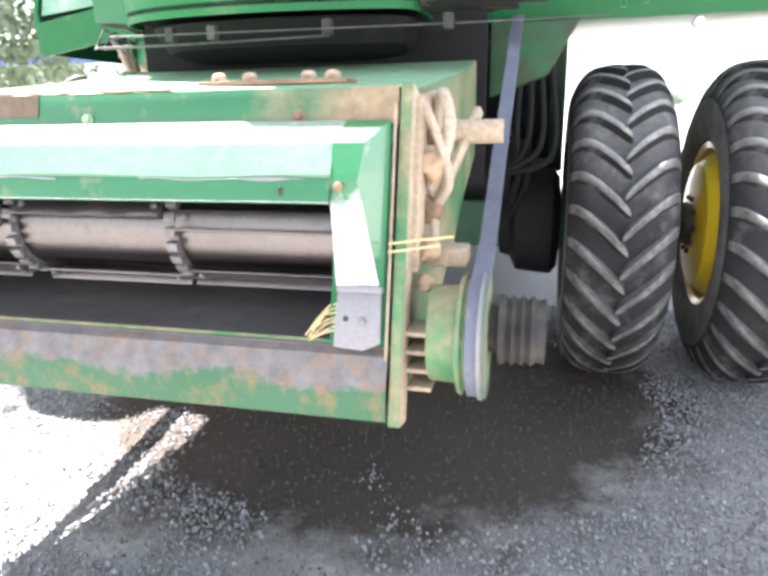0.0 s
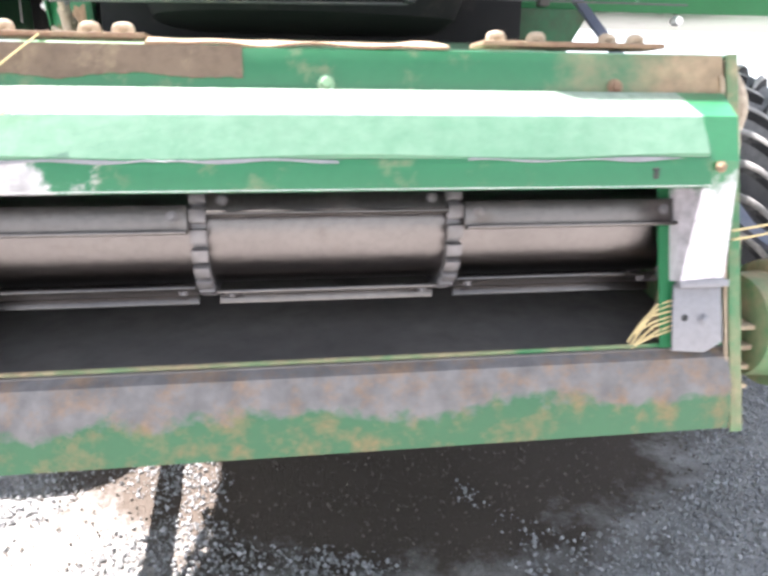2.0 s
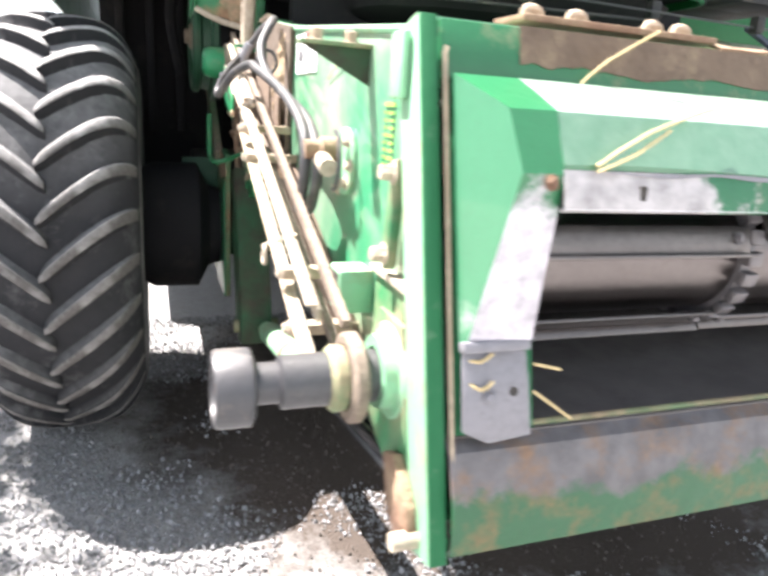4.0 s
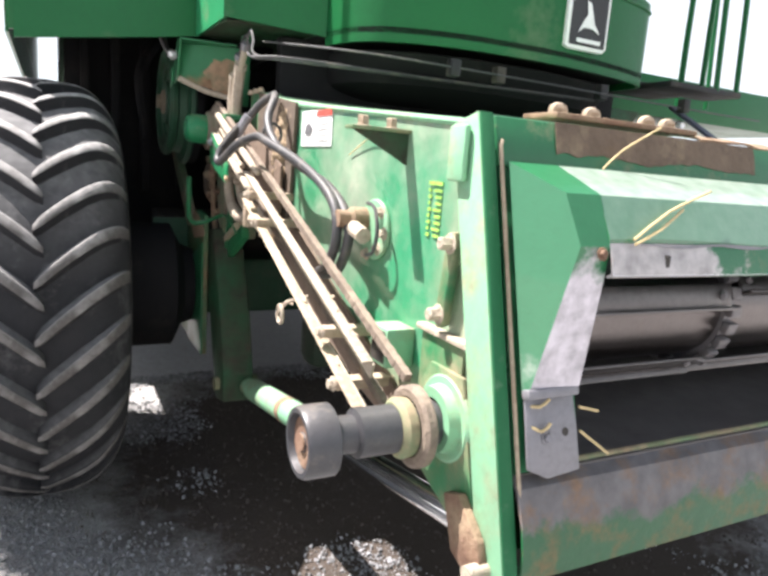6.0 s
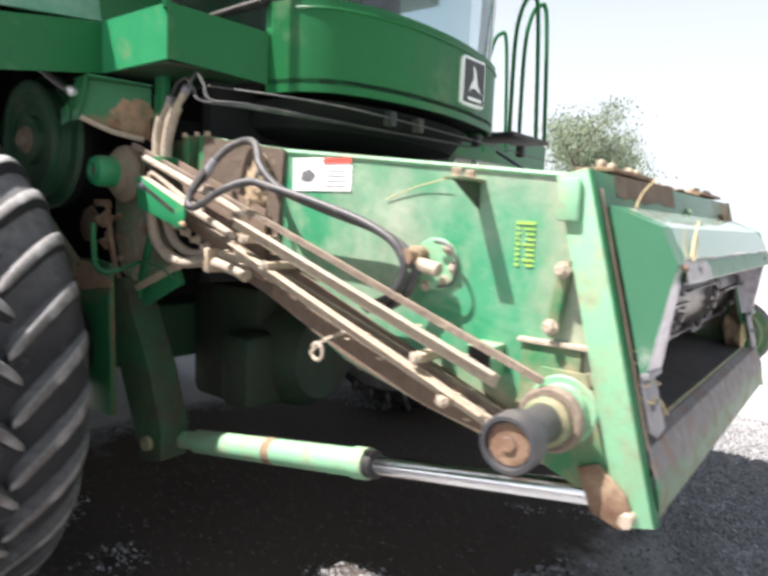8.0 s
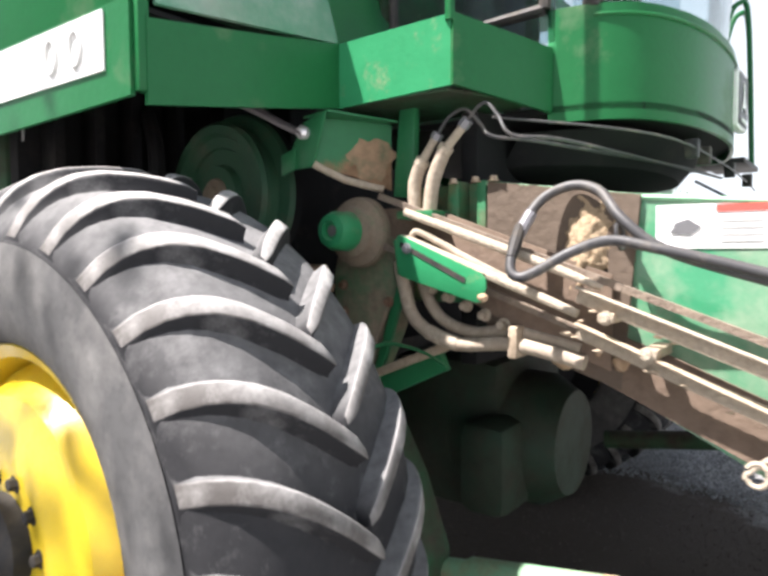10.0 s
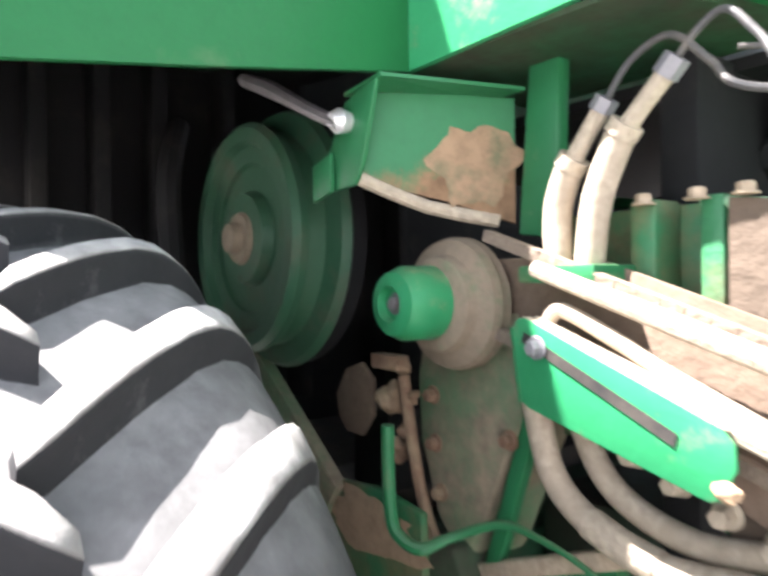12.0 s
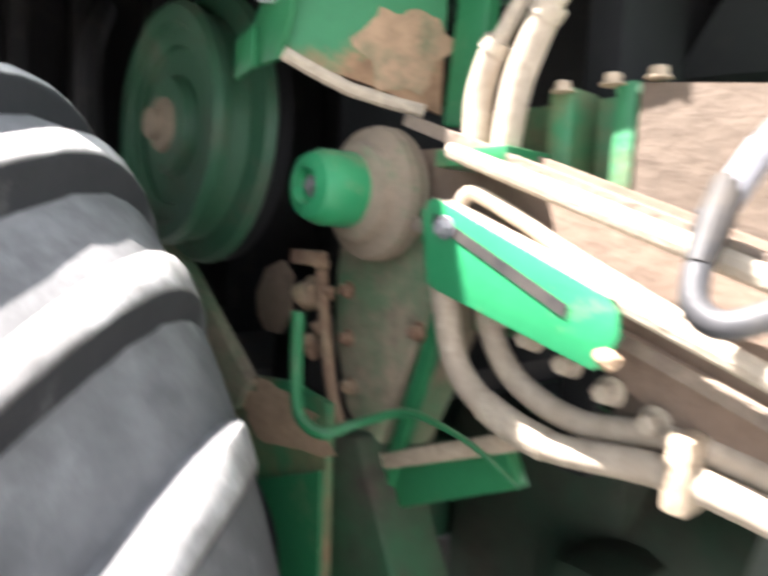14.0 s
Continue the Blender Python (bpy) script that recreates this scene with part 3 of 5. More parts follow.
for k in range(3):
    for q in range(3):
        a = radians((94, 154, 96)[k] + q * (72, 96, 70)[k])
        x0, x1 = CH[k] + 0.02, CH[k + 1] - 0.02
        c = Vector((0, DC[0] + 0.158 * math.cos(a), DC[1] + 0.158 * math.sin(a)))
        M = Matrix.Translation(c) @ Matrix.Rotation(a - math.pi / 2, 4, "X")
        bm = box(x0, x1, -0.03, 0.03, -0.006, 0.002, 0.002, M)
        box(x0, x1, -0.03, -0.022, 0.0, 0.022, 0.002, M, bm)
        sl = part("slat", bm, "slat_steel", feeder, "formed steel conveyor slat")
        for x in (x0 + 0.03, x1 - 0.03):
            part("slat_bolt", hexbolt(M @ Vector((x, 0.006, 0.002)), M.to_3x3() @ Vector((0, 0, 1)), 0.008, 0.008), "dark_steel", sl)
part("drum_shaft", tube([(-2.17, *DC), (-0.34, *DC)], 0.03, 16, 1), "dark_steel", drum)

# ---- near side of the feeder house: drive and fittings ----
X_ = (-1, 0, 0)


def cake(c, u, v, ru, rv, high, seed):
    """A ragged flat cake of dried dirt on a plate spanned by u and v."""
    c, u, v = Vector(c), Vector(u).normalized(), Vector(v).normalized()
    n_ = u.cross(v).normalized()
    bm_ = bmesh.new()
    rings = []
    for k in range(1, 7):
        f = k / 6
        ring = []
        for j in range(40):
            a = 2 * math.pi * j / 40
            w_ = 1 + 0.5 * noise.noise((math.cos(a) * 1.2, math.sin(a) * 1.2, seed)) + 0.25 * noise.noise((math.cos(a) * 3.5, math.sin(a) * 3.5, seed * 2.3))
            p = c + u * ru * f * w_ * math.cos(a) + v * rv * f * w_ * math.sin(a)
            ring.append(bm_.verts.new(p + n_ * (high * (1 - f ** 5) * (1 + 0.8 * noise.noise(p * 30)) if k < 6 else 0.0)))
        rings.append(ring)
    bm_.faces.new(rings[0])
    for p, q in zip(rings, rings[1:]):
        for j in range(40):
            bm_.faces.new((p[j], p[(j + 1) % 40], q[(j + 1) % 40], q[j]))
    return bm_


def clod(c, size, seed, flat=(1, 1, 1)):
    """A crumbly lump of dried dirt."""
    bm_ = bmesh.new()
    bmesh.ops.create_icosphere(bm_, subdivisions=3, radius=1.0)
    for v in bm_.verts:
        k = 1 + 0.45 * noise.noise(v.co * 1.3 + Vector((seed * 7.1, 0, 0))) + 0.22 * noise.noise(v.co * 3.7 + Vector((0, seed * 3.3, 0)))
        v.co = Vector(c) + Vector((v.co.x * flat[0], v.co.y * flat[1], v.co.z * flat[2])) * size * k
    return bm_


shaft = part("drive_shaft", lathe([(0, 0), (0, 0.047), (0.17, 0.047), (0.175, 0.036), (0.235, 0.036), (0.24, 0.04), (0.25, 0.04), (0.25, 0)], (-2.24, 1.655, 1.022), X_, 32), "hub_steel", feeder, "dark steel drive shaft tube")
part("roller_hub", lathe([(0.264, 0.0), (0.264, 0.056), (0.27, 0.067), (0.322, 0.067), (0.33, 0.063), (0.33, 0.054), (0.314, 0.05), (0.314, 0.02), (0.322, 0.018), (0.322, 0)], (-2.192, 1.655, 1.018), X_, 40), "hub_steel", shaft, "worn steel hub with a dusty recessed face")
part("hub_face", lathe([(0.0, 0), (0.0, 0.047), (0.004, 0.047), (0.004, 0.018), (0.01, 0.016), (0.01, 0)], (-2.507, 1.655, 1.018), X_, 32), "rust", shaft)
part("bearing_ring", lathe([(0, 0.05), (0, 0.092), (0.02, 0.092), (0.026, 0.085), (0.026, 0.07), (0.05, 0.066), (0.05, 0.045)], (-2.192, 1.655, 1.03), X_, 36), "pale_green", shaft, "pale green bearing housing")
part("chain_wrap", lathe([(-0.002, 0.06), (-0.002, 0.074), (0.004, 0.082), (0.02, 0.082), (0.026, 0.074), (0.026, 0.06)], (-2.272, 1.655, 1.022), X_, 40), "chain_brown", shaft, "dusty chain round its sprocket")
part("shaft_collar", lathe([(0, 0.046), (0, 0.058), (0.02, 0.06), (0.03, 0.05), (0.03, 0.046)], (-2.30, 1.655, 1.022), X_, 36), "green_dusty", shaft, "dull green collar")
part("skid_shield", prism([(-2.215, y, z) for y, z in ((1.72, 1.13), (1.60, 1.13), (1.53, 0.90), (1.60, 0.84), (1.75, 0.90), (1.80, 1.0))], (0.012, 0, 0), 0.003), "green_dusty", feeder, "dirty shield plate behind the sprocket")
part("toe_bracket", prism([(-2.235, y, z) for y, z in ((1.55, 0.92), (1.60, 0.90), (1.56, 0.80), (1.49, 0.775), (1.46, 0.81), (1.48, 0.86))], (0.02, 0, 0), 0.004), "rust", feeder)
part("toe_pin", tube([(-2.26, 1.47, 0.81), (-2.19, 1.47, 0.81)], 0.016, 12, 1), "pale_iron", feeder)


def chain_run(y0, z0, y1, z1, x, parent):
    """A run of roller chain, link by link, in one mesh."""
    a, b = Vector((x, y0, z0)), Vector((x, y1, z1))
    d = (b - a)
    k = int(d.length / 0.016)
    bm_ = bmesh.new()
    for i in range(k):
        c = a + d * ((i + 0.5) / k)
        ang = math.atan2(d.z, d.y)
        box(-0.009 + 0.001 * (i % 2), 0.009 - 0.001 * (i % 2), -0.0085, 0.0085, -0.009, 0.009, 0, Matrix.Translation(c) @ Matrix.Rotation(ang, 4, "X"), bm_)
    return part("drive_chain", bm_, "chain_brown", parent, "dusty roller chain")


guard = part("chain_guard", bar((-2.312, 2.80, 1.452), (-2.312, 1.79, 1.092), 0.008, 0.036), "pale_iron", feeder, "dirt-caked chain guard rail")
part("guard_flange", bar((-2.325, 2.80, 1.473), (-2.325, 1.79, 1.113), 0.026, 0.006), "pale_iron", guard)
lower = part("chain_guard", bar((-2.312, 2.80, 1.36), (-2.312, 1.80, 0.985), 0.008, 0.034), "pale_iron", feeder, "dirt-caked chain guard rail")
part("guard_flange", bar((-2.325, 2.80, 1.382), (-2.325, 1.82, 1.002), 0.03, 0.006), "tan_iron", lower)
chain_run(3.44, 1.735, 1.68, 1.112, -2.29, feeder)
chain_run(3.50, 1.60, 1.66, 0.95, -2.262, feeder)
part("dirt_rail", tube([(-2.31, 3.33, 1.68), (-2.312, 3.1, 1.602), (-2.31, 2.86, 1.518), (-2.305, 2.74, 1.47)], [0.012, 0.014, 0.013, 0.008], 10, 8), "pale_iron", feeder, "chain strand caked in pale dust")
part("dirt_rail", tube([(-2.31, 3.33, 1.603), (-2.312, 3.1, 1.516), (-2.31, 2.9, 1.442), (-2.31, 2.8, 1.404)], [0.011, 0.014, 0.013, 0.011], 10, 8), "pale_iron", feeder, "chain strand caked in pale dust")
part("backing_plate", prism([(-2.228, y, z) for y, z in ((3.50, 1.70), (3.30, 1.70), (2.74, 1.50), (2.74, 1.25), (2.98, 1.33), (3.12, 1.40), (3.50, 1.55))], (0.01, 0, 0), 0.002), "shaded_dirt", feeder, "plate behind the chains, thick with brown dust")
for y, z in ((2.72, 1.40), (2.62, 1.32), (2.02, 1.12), (1.93, 1.02)):
    br = part("guard_clip", box(-2.34, -2.19, y - 0.02, y + 0.02, z - 0.012, z + 0.012, 0.003, None), "tan_iron", feeder)
    part("bolt", hexbolt((-2.34, y, z), X_, 0.012, 0.014), "pale_iron", br)
crumb = random.Random(8)
for (y0, z0, y1, z1, n_) in ((2.80, 1.452, 1.79, 1.092, 7), (2.80, 1.36, 1.82, 0.98, 7), (3.0, 1.44, 2.5, 1.26, 6)):
    for k in range(n_):
        f = crumb.random()
        part("dirt_clod", clod((-2.318 + crumb.uniform(-0.012, 0.012), y0 + (y1 - y0) * f, z0 + (z1 - z0) * f + crumb.choice((-0.022, 0.024))), crumb.uniform(0.003, 0.008), k, (1, 2.2, 0.8)), "tan_iron", guard, angle=80)
part("lower_skirt", prism([(-2.205, y, z) for y, z in ((2.95, 1.42), (2.60, 1.30), (2.1, 1.1), (1.75, 0.97), (1.78, 0.90), (2.06, 0.95), (2.39, 1.05), (2.62, 1.15), (2.78, 1.22), (2.95, 1.34))], (0.01, 0, 0), 0.002), "shaded_dirt", feeder, "lower skirt caked in brown dirt")
part("clip_ring", tube([(-2.32, 2.395 + 0.022 * math.cos(a), 1.075 + 0.026 * math.sin(a)) for a in np.linspace(0.5, 6.2, 12)] + [(-2.31, 2.37, 1.115), (-2.26, 2.33, 1.14)], 0.006, 8, 2), "pale_iron", feeder, "bent wire clip ring")
wedge = part("top_bracket", box(-2.335, -2.19, 1.92, 1.965, 1.595, 1.603, 0.002), "green_dusty", feeder, "green gusset bracket with two bolts")
part("bracket_web", prism([(-2.33, 1.935, 1.596), (-2.19, 1.935, 1.596), (-2.19, 1.935, 1.525)], (0, 0.006, 0)), "green_shade", wedge)
for x, y in ((-2.30, 1.945), (-2.23, 1.945)):
    part("bolt", hexbolt((x, y, 1.602), (0, 0, 1), 0.013, 0.024), "tan_iron", wedge)
strap = part("side_strap", prism([(-2.222, y, z) for y, z in ((1.66, 1.405), (1.69, 1.40), (1.712, 1.225), (1.70, 1.205), (1.683, 1.215))], (0.022, 0, 0), 0.004), "green_dusty", feeder, "dusty bolted strap")
for y, z in ((1.677, 1.38), (1.698, 1.235)):
    part("bolt", hexbolt((-2.22, y, z), X_, 0.014, 0.026), "pale_iron", strap)
pocket = part("square_socket", box(-2.262, -2.19, 1.83, 1.91, 1.08, 1.17, 0.006), "pale_green", feeder, "open square socket on the side")
part("socket_mouth", box(-2.264, -2.25, 1.838, 1.902, 1.088, 1.162, 0.002), "black_iron", pocket)
part("tap_plate", box(-2.205, -2.19, 1.62, 1.78, 0.93, 1.19, 0.004), "green_dusty", feeder)
part("ledge", box(-2.215, -2.19, 1.6, 1.79, 1.185, 1.197, 0.002), "pale_iron", feeder)
label = part("warning_label", box(-2.1935, -2.1915, 2.39, 2.645, 1.568, 1.675, 0, None), "white_decal", feeder, "white safety label with a red band")
part("label_band", box(-2.1965, -2.1945, 2.39, 2.51, 1.655, 1.672, 0), "red_decal", label)
part("label_picture", prism([(-2.1965, y, z) for y, z in ((2.61, 1.605), (2.565, 1.6), (2.54, 1.62), (2.57, 1.64), (2.60, 1.63))], (0.001, 0, 0)), "label_ink", label)
for k in range(4):
    part("text_bar", box(-2.1965, -2.1945, 2.41, 2.50, 1.585 + 0.016 * k, 1.589 + 0.016 * k, 0), "faded_ink", label)
ydec = part("yellow_decal", box(-2.1935, -2.1915, 1.768, 1.822, 1.488, 1.496, 0), "yellow_decal", feeder, "faded yellow printed strip of marks")
for k in range(8):
    z = 1.474 - 0.0135 * k
    part("text_bar", box(-2.1935, -2.1915, 1.812 - 0.004 * (k % 2), 1.821, z, z + 0.007, 0), "yellow_decal", ydec)
    part("text_bar", box(-2.1935, -2.1915, 1.768, 1.792 + 0.008 * (k % 3 == 0), z, z + 0.006, 0), "yellow_decal", ydec)
coup = part("bearing_plate", disc((-2.19, 2.06, 1.365), X_, 0.075, 0.012, 0.003, 28), "pale_green", feeder, "round bearing plate with a dusty fitting")
part("fitting", lathe([(0, 0), (0, 0.03), (0.04, 0.03), (0.05, 0.022), (0.08, 0.022), (0.08, 0)], (-2.2, 2.11, 1.385), X_, 16), "rust", coup)
part("fitting", tube([(-2.24, 2.12, 1.37), (-2.245, 2.02, 1.352)], 0.02, 10, 1), "pale_iron", coup)
for y, z in ((2.02, 1.41), (2.0, 1.36), (2.03, 1.32), (2.09, 1.30)):
    part("bolt", hexbolt((-2.2, y, z), X_, 0.011, 0.014), "pale_iron", coup)
part("wire_loop", tube([(-2.225, 2.05, 1.43), (-2.23, 2.0, 1.42), (-2.235, 1.97, 1.37), (-2.235, 1.985, 1.32), (-2.23, 2.03, 1.305)], 0.005, 6), "hose", coup)
part("hydraulic_hose", tube([(-2.255, 2.27, 1.225), (-2.27, 2.17, 1.262), (-2.275, 2.115, 1.34), (-2.272, 2.15, 1.415), (-2.275, 2.26, 1.472), (-2.285, 2.44, 1.525), (-2.31, 2.62, 1.57), (-2.32, 2.72, 1.588), (-2.36, 2.80, 1.56), (-2.385, 2.88, 1.512), (-2.394, 2.92, 1.497), (-2.392, 2.945, 1.512), (-2.378, 2.952, 1.545)], 0.0135, 12), "hose", feeder, "black hydraulic hose")
part("hydraulic_hose", tube([(-2.24, 2.27, 1.215), (-2.25, 2.15, 1.25), (-2.25, 2.095, 1.34), (-2.25, 2.13, 1.40), (-2.252, 2.24, 1.455), (-2.27, 2.42, 1.505), (-2.29, 2.6, 1.565), (-2.29, 2.70, 1.64), (-2.25, 2.77, 1.715), (-2.23, 2.85, 1.735), (-2.26, 2.92, 1.70), (-2.31, 2.96, 1.62)], 0.0135, 12), "hose", feeder, "black hydraulic hose")
part("hose_ferrule", tube([(-2.29, 2.935, 1.665), (-2.325, 2.965, 1.59)], 0.0165, 10, 1), "grey_steel", feeder)
part("hose_ferrule", tube([(-2.312, 2.957, 1.628), (-2.377, 2.952, 1.545)], [0.015, 0.018, 0.0135], 10, 2), "black_iron", feeder)
part("hose_strap", tube([(-2.27 + 0.03 * math.cos(a), 2.71 + 0.005 * math.sin(a), 1.60 + 0.035 * math.sin(a)) for a in np.linspace(0, 6.28, 12)], 0.005, 6, 1), "hose", feeder)
part("chaff_mass", strip([[(-2.2 - 0.03 * math.sin(math.pi * b) * math.sin(math.pi * a) - 0.012 * noise.noise((a * 9, b * 14, 0)) - 0.006 * noise.noise((a * 25, b * 40, 2)), 2.73 + 0.13 * a + 0.05 * (1 - b) + 0.02 * noise.noise((b * 6, 0, 5)), 1.34 + 0.35 * b + 0.03 * a) for b in np.linspace(0, 1, 40)] for a in np.linspace(0, 1, 20)], 0.004), "chaff", feeder, "packed chaff on the side", angle=80)
for k in range(6):
    part("dirt_clod", clod((-2.2, 2.72 + 0.05 * k, 1.27 + 0.03 * (k % 3)), 0.025 + 0.008 * (k % 2), 20 + k), "clay", feeder, angle=80)
for k, (y, z) in enumerate(((1.70, 1.42), (1.72, 1.30), (1.66, 1.2), (1.75, 1.5), (1.62, 1.12))):
    part("dirt_clod", clod((-0.3, y, z), 0.04 - 0.004 * k, 40 + k), ("clay", "rust")[k % 2], feeder, angle=80)
part("support_rib", prism([(-2.20, y, z) for y, z in ((2.71, 1.695), (2.76, 1.70), (2.80, 1.44), (2.74, 1.42))], (0.02, 0, 0), 0.003), "pale_green", feeder)

for x, y, z, r_, q in ((-0.475, 1.53, 1.03, 0.05, 61), (-0.46, 1.56, 1.07, 0.04, 62), (-2.06, 1.55, 1.03, 0.03, 63)):
    part("chaff_clump", clod((x, y, z), r_, q, (0.8, 0.8, 1.1)), "chaff", feeder, "brown chaff caught in the corner", angle=80)

# far side of the feeder house: drum, belt and dirty fittings
part("corner_tab", box(-2.232, -2.217, 1.645, 1.70, 1.5, 1.605, 0.006), "pale_green", feeder)
bd = part("belt_drum", lathe([(0, 0), (0, 0.125), (0.07, 0.13), (0.075, 0.155), (0.085, 0.158), (0.09, 0.145), (0.125, 0.145), (0.13, 0.165), (0.14, 0.165), (0.145, 0.12), (0.145, 0)], (-0.27, 1.575, 1.0), (1, 0, 0), 40), "green_dusty", feeder, "green drive drum with a pale rim")
part("drum_rim", lathe([(0.128, 0.15), (0.128, 0.168), (0.136, 0.168), (0.136, 0.15)], (-0.27, 1.575, 1.0), (1, 0, 0), 40), "grey_steel", bd)
part("outer_pulley", lathe([(0.145, 0), (0.145, 0.06), (0.165, 0.06), (0.17, 0.092)] + [(0.18 + 0.012 * k, (0.092, 0.08)[k % 2]) for k in range(8)] + [(0.285, 0.085), (0.288, 0)], (-0.27, 1.6, 1.01), (1, 0, 0), 36), "black_iron", bd, "grooved dusty pulley")
for k in range(4):
    z = 0.86 + 0.05 * k
    part("cooling_fin", box(-0.33, -0.265, 1.5, 1.6, z, z + 0.012, 0.002), "tan_iron", bd)
belt = part("drive_belt", strip([[(-0.17, y, z), (-0.125, y, z)] for y, z in [(1.575 - 0.16 * math.sin(a), 1.0 + 0.16 * math.cos(a)) for a in np.linspace(math.pi * 1.15, 0.35, 18)] + [(1.75, 1.22), (2.1, 1.44), (2.6, 1.72), (2.95, 1.93)]], 0.014), "belt", feeder, "flat blue-grey drive belt")
part("cross_tube", tube([(-0.34, 1.88, 1.50), (-0.125, 1.9, 1.5)], 0.034, 16, 1), "tan_iron", feeder, "dusty cross tube")
part("brace", bar((-0.29, 1.74, 1.32), (-0.2, 1.95, 1.56), 0.02, 0.03), "tan_iron", feeder)
part("dusty_hose", tube([(-0.30, 1.72, 1.36), (-0.25, 1.70, 1.5), (-0.27, 1.75, 1.6), (-0.3, 1.82, 1.58), (-0.31, 1.85, 1.45)], 0.016, 10), "hose_dusty", feeder)
part("dusty_hose", tube([(-0.32, 1.70, 1.58), (-0.28, 1.69, 1.50), (-0.25, 1.70, 1.38), (-0.29, 1.72, 1.30), (-0.28, 1.66, 1.20)], 0.013, 10), "hose_dusty", feeder)
part("side_dirt", prism([(-0.345, y, z) for y, z in ((1.69, 1.60), (1.95, 1.62), (1.9, 1.35), (1.8, 1.2), (1.60, 1.15), (1.60, 1.3))], (0.03, 0, 0), 0.01), "tan_iron", feeder, "caked dirt on the far side")
part("latch_block", box(-0.31, -0.2, 1.68, 1.78, 1.15, 1.2, 0.006), "tan_iron", feeder)

# ---- combine ----
combine = thing("combine_harvester", (-1.27, 4.5, 0), "green combine harvester with dusty tyres and yellow wheels", "combine")


def wheel(xc, yc, R, W, side, rim_out, name_label, phase=0.0):
    """One drive wheel: tyre body, lugs, rim and dish. side: the way its outer face looks along x."""
    rb, rr = R - 0.043, 0.45
    fall = lambda f: float(np.interp(f, (0, 0.3, 0.5, 0.64, 0.73, 0.8, 0.88, 0.95, 1.0), (0, 0.003, 0.012, 0.03, 0.052, 0.075, 0.11, 0.15, 0.19)))
    h = W / 2
    half = [(f * h, rb - 0.82 * fall(f)) for f in (0.0, 0.25, 0.5, 0.64, 0.73, 0.8, 0.88, 0.95)] + [(h * 0.99, rb - 0.17), (h * 1.0, rb - 0.23), (h * 0.985, rb - 0.30), (h * 0.93, rr + 0.04), (h * 0.86, rr + 0.012), (h * 0.8, rr)]
    prof = [(-a, r) for a, r in half[:0:-1]] + half
    w = part("wheel", lathe(prof, (xc, yc, R - 0.01), (1, 0, 0), 96), "rubber", combine, name_label)
    for s in (-1, 1):
        part("sidewall", lathe([(s * a, r) for a, r in ((h * 0.985, rb - 0.15), (h * 1.0, rb - 0.18), (h * 1.012, rb - 0.23), (h * 0.997, rb - 0.30), (h * 0.945, rr + 0.042), (h * 0.90, rr + 0.02))], (xc, yc, R - 0.01), (1, 0, 0), 72), "side_rubber", w, "grey dusty sidewall")
    K = 29
    for s in (-1, 1):
        bm_ = bmesh.new()
        rows_ = []
        for f in np.linspace(0, 1, 15):
            x = s * (-0.015 + f * (h * 0.97 + 0.015))
            a = -0.26 * (1 - (1 - f) ** 1.25)
            top = R - fall(f * 0.97) - 0.012 * max(0, f - 0.9) / 0.1 - 0.01 * max(0, 0.08 - f) / 0.08
            foot = rb - 0.82 * fall(f * 0.97) - 0.008
            wid = (0.02 + 0.008 * f) / R * (1 - 0.45 * max(0, 0.08 - f) / 0.08)
            fil = 0.016 / R
            rows_.append([(x, foot + q * (top - foot), a + d * wid + e * fil) for q, d, e in ((-0.1, -1.3, -1.5), (0.08, -1.25, -0.8), (0.3, -1.2, -0.25), (0.8, -1.04, 0), (0.96, -0.92, 0), (1.0, -0.7, 0), (1.0, 0.7, 0), (0.96, 0.92, 0), (0.8, 1.04, 0), (0.3, 1.2, 0.25), (0.08, 1.25, 0.8), (-0.1, 1.3, 1.5))])
        vs = [[bm_.verts.new((x, -r * math.cos(a), -r * math.sin(a))) for x, r, a in r_] for r_ in rows_]
        for a_, b_ in zip(vs, vs[1:]):
            for j in range(11):
                bm_.faces.new((a_[j], a_[j + 1], b_[j + 1], b_[j])).material_index = 1 if 4 <= j <= 6 else 0
        bm_.faces.new(vs[0]), bm_.faces.new(vs[-1][::-1])
        first = part("lug", bm_, "lug_rubber", w, angle=70)
        first.data.materials.append(MATS["lug_top"])
        for k in range(K):
            lug = first if k == 0 else new("lug", first.data)
            lug.parent = w
            lug.matrix_basis = Matrix.Translation((xc, yc, R - 0.01)) @ Matrix.Rotation(2 * math.pi * (k + phase + (0.62 if s > 0 else 0)) / K, 4, "X")
    c = (xc, yc, R - 0.01)
    ax = (side, 0, 0)
    part("rim", lathe([(-W * 0.42, rr - 0.03), (-W * 0.42, rr + 0.015), (-W * 0.36, rr), (W * 0.36, rr), (W * 0.42, rr + 0.02), (W * 0.44, rr + 0.012), (W * 0.41, rr - 0.02), (W * 0.30, rr - 0.04), (-W * 0.3, rr - 0.04), (-W * 0.42, rr - 0.03)], c, ax, 56), "yellow", w, "yellow rim")
    o = rim_out
    dish = part("wheel_dish", lathe([(o - 0.12, rr - 0.035), (o - 0.07, rr - 0.05), (o, rr - 0.11), (o + 0.025, 0.2), (o + 0.02, 0.13), (o + 0.02, 0.0)], c, ax, 56), "yellow", w, "yellow wheel dish")
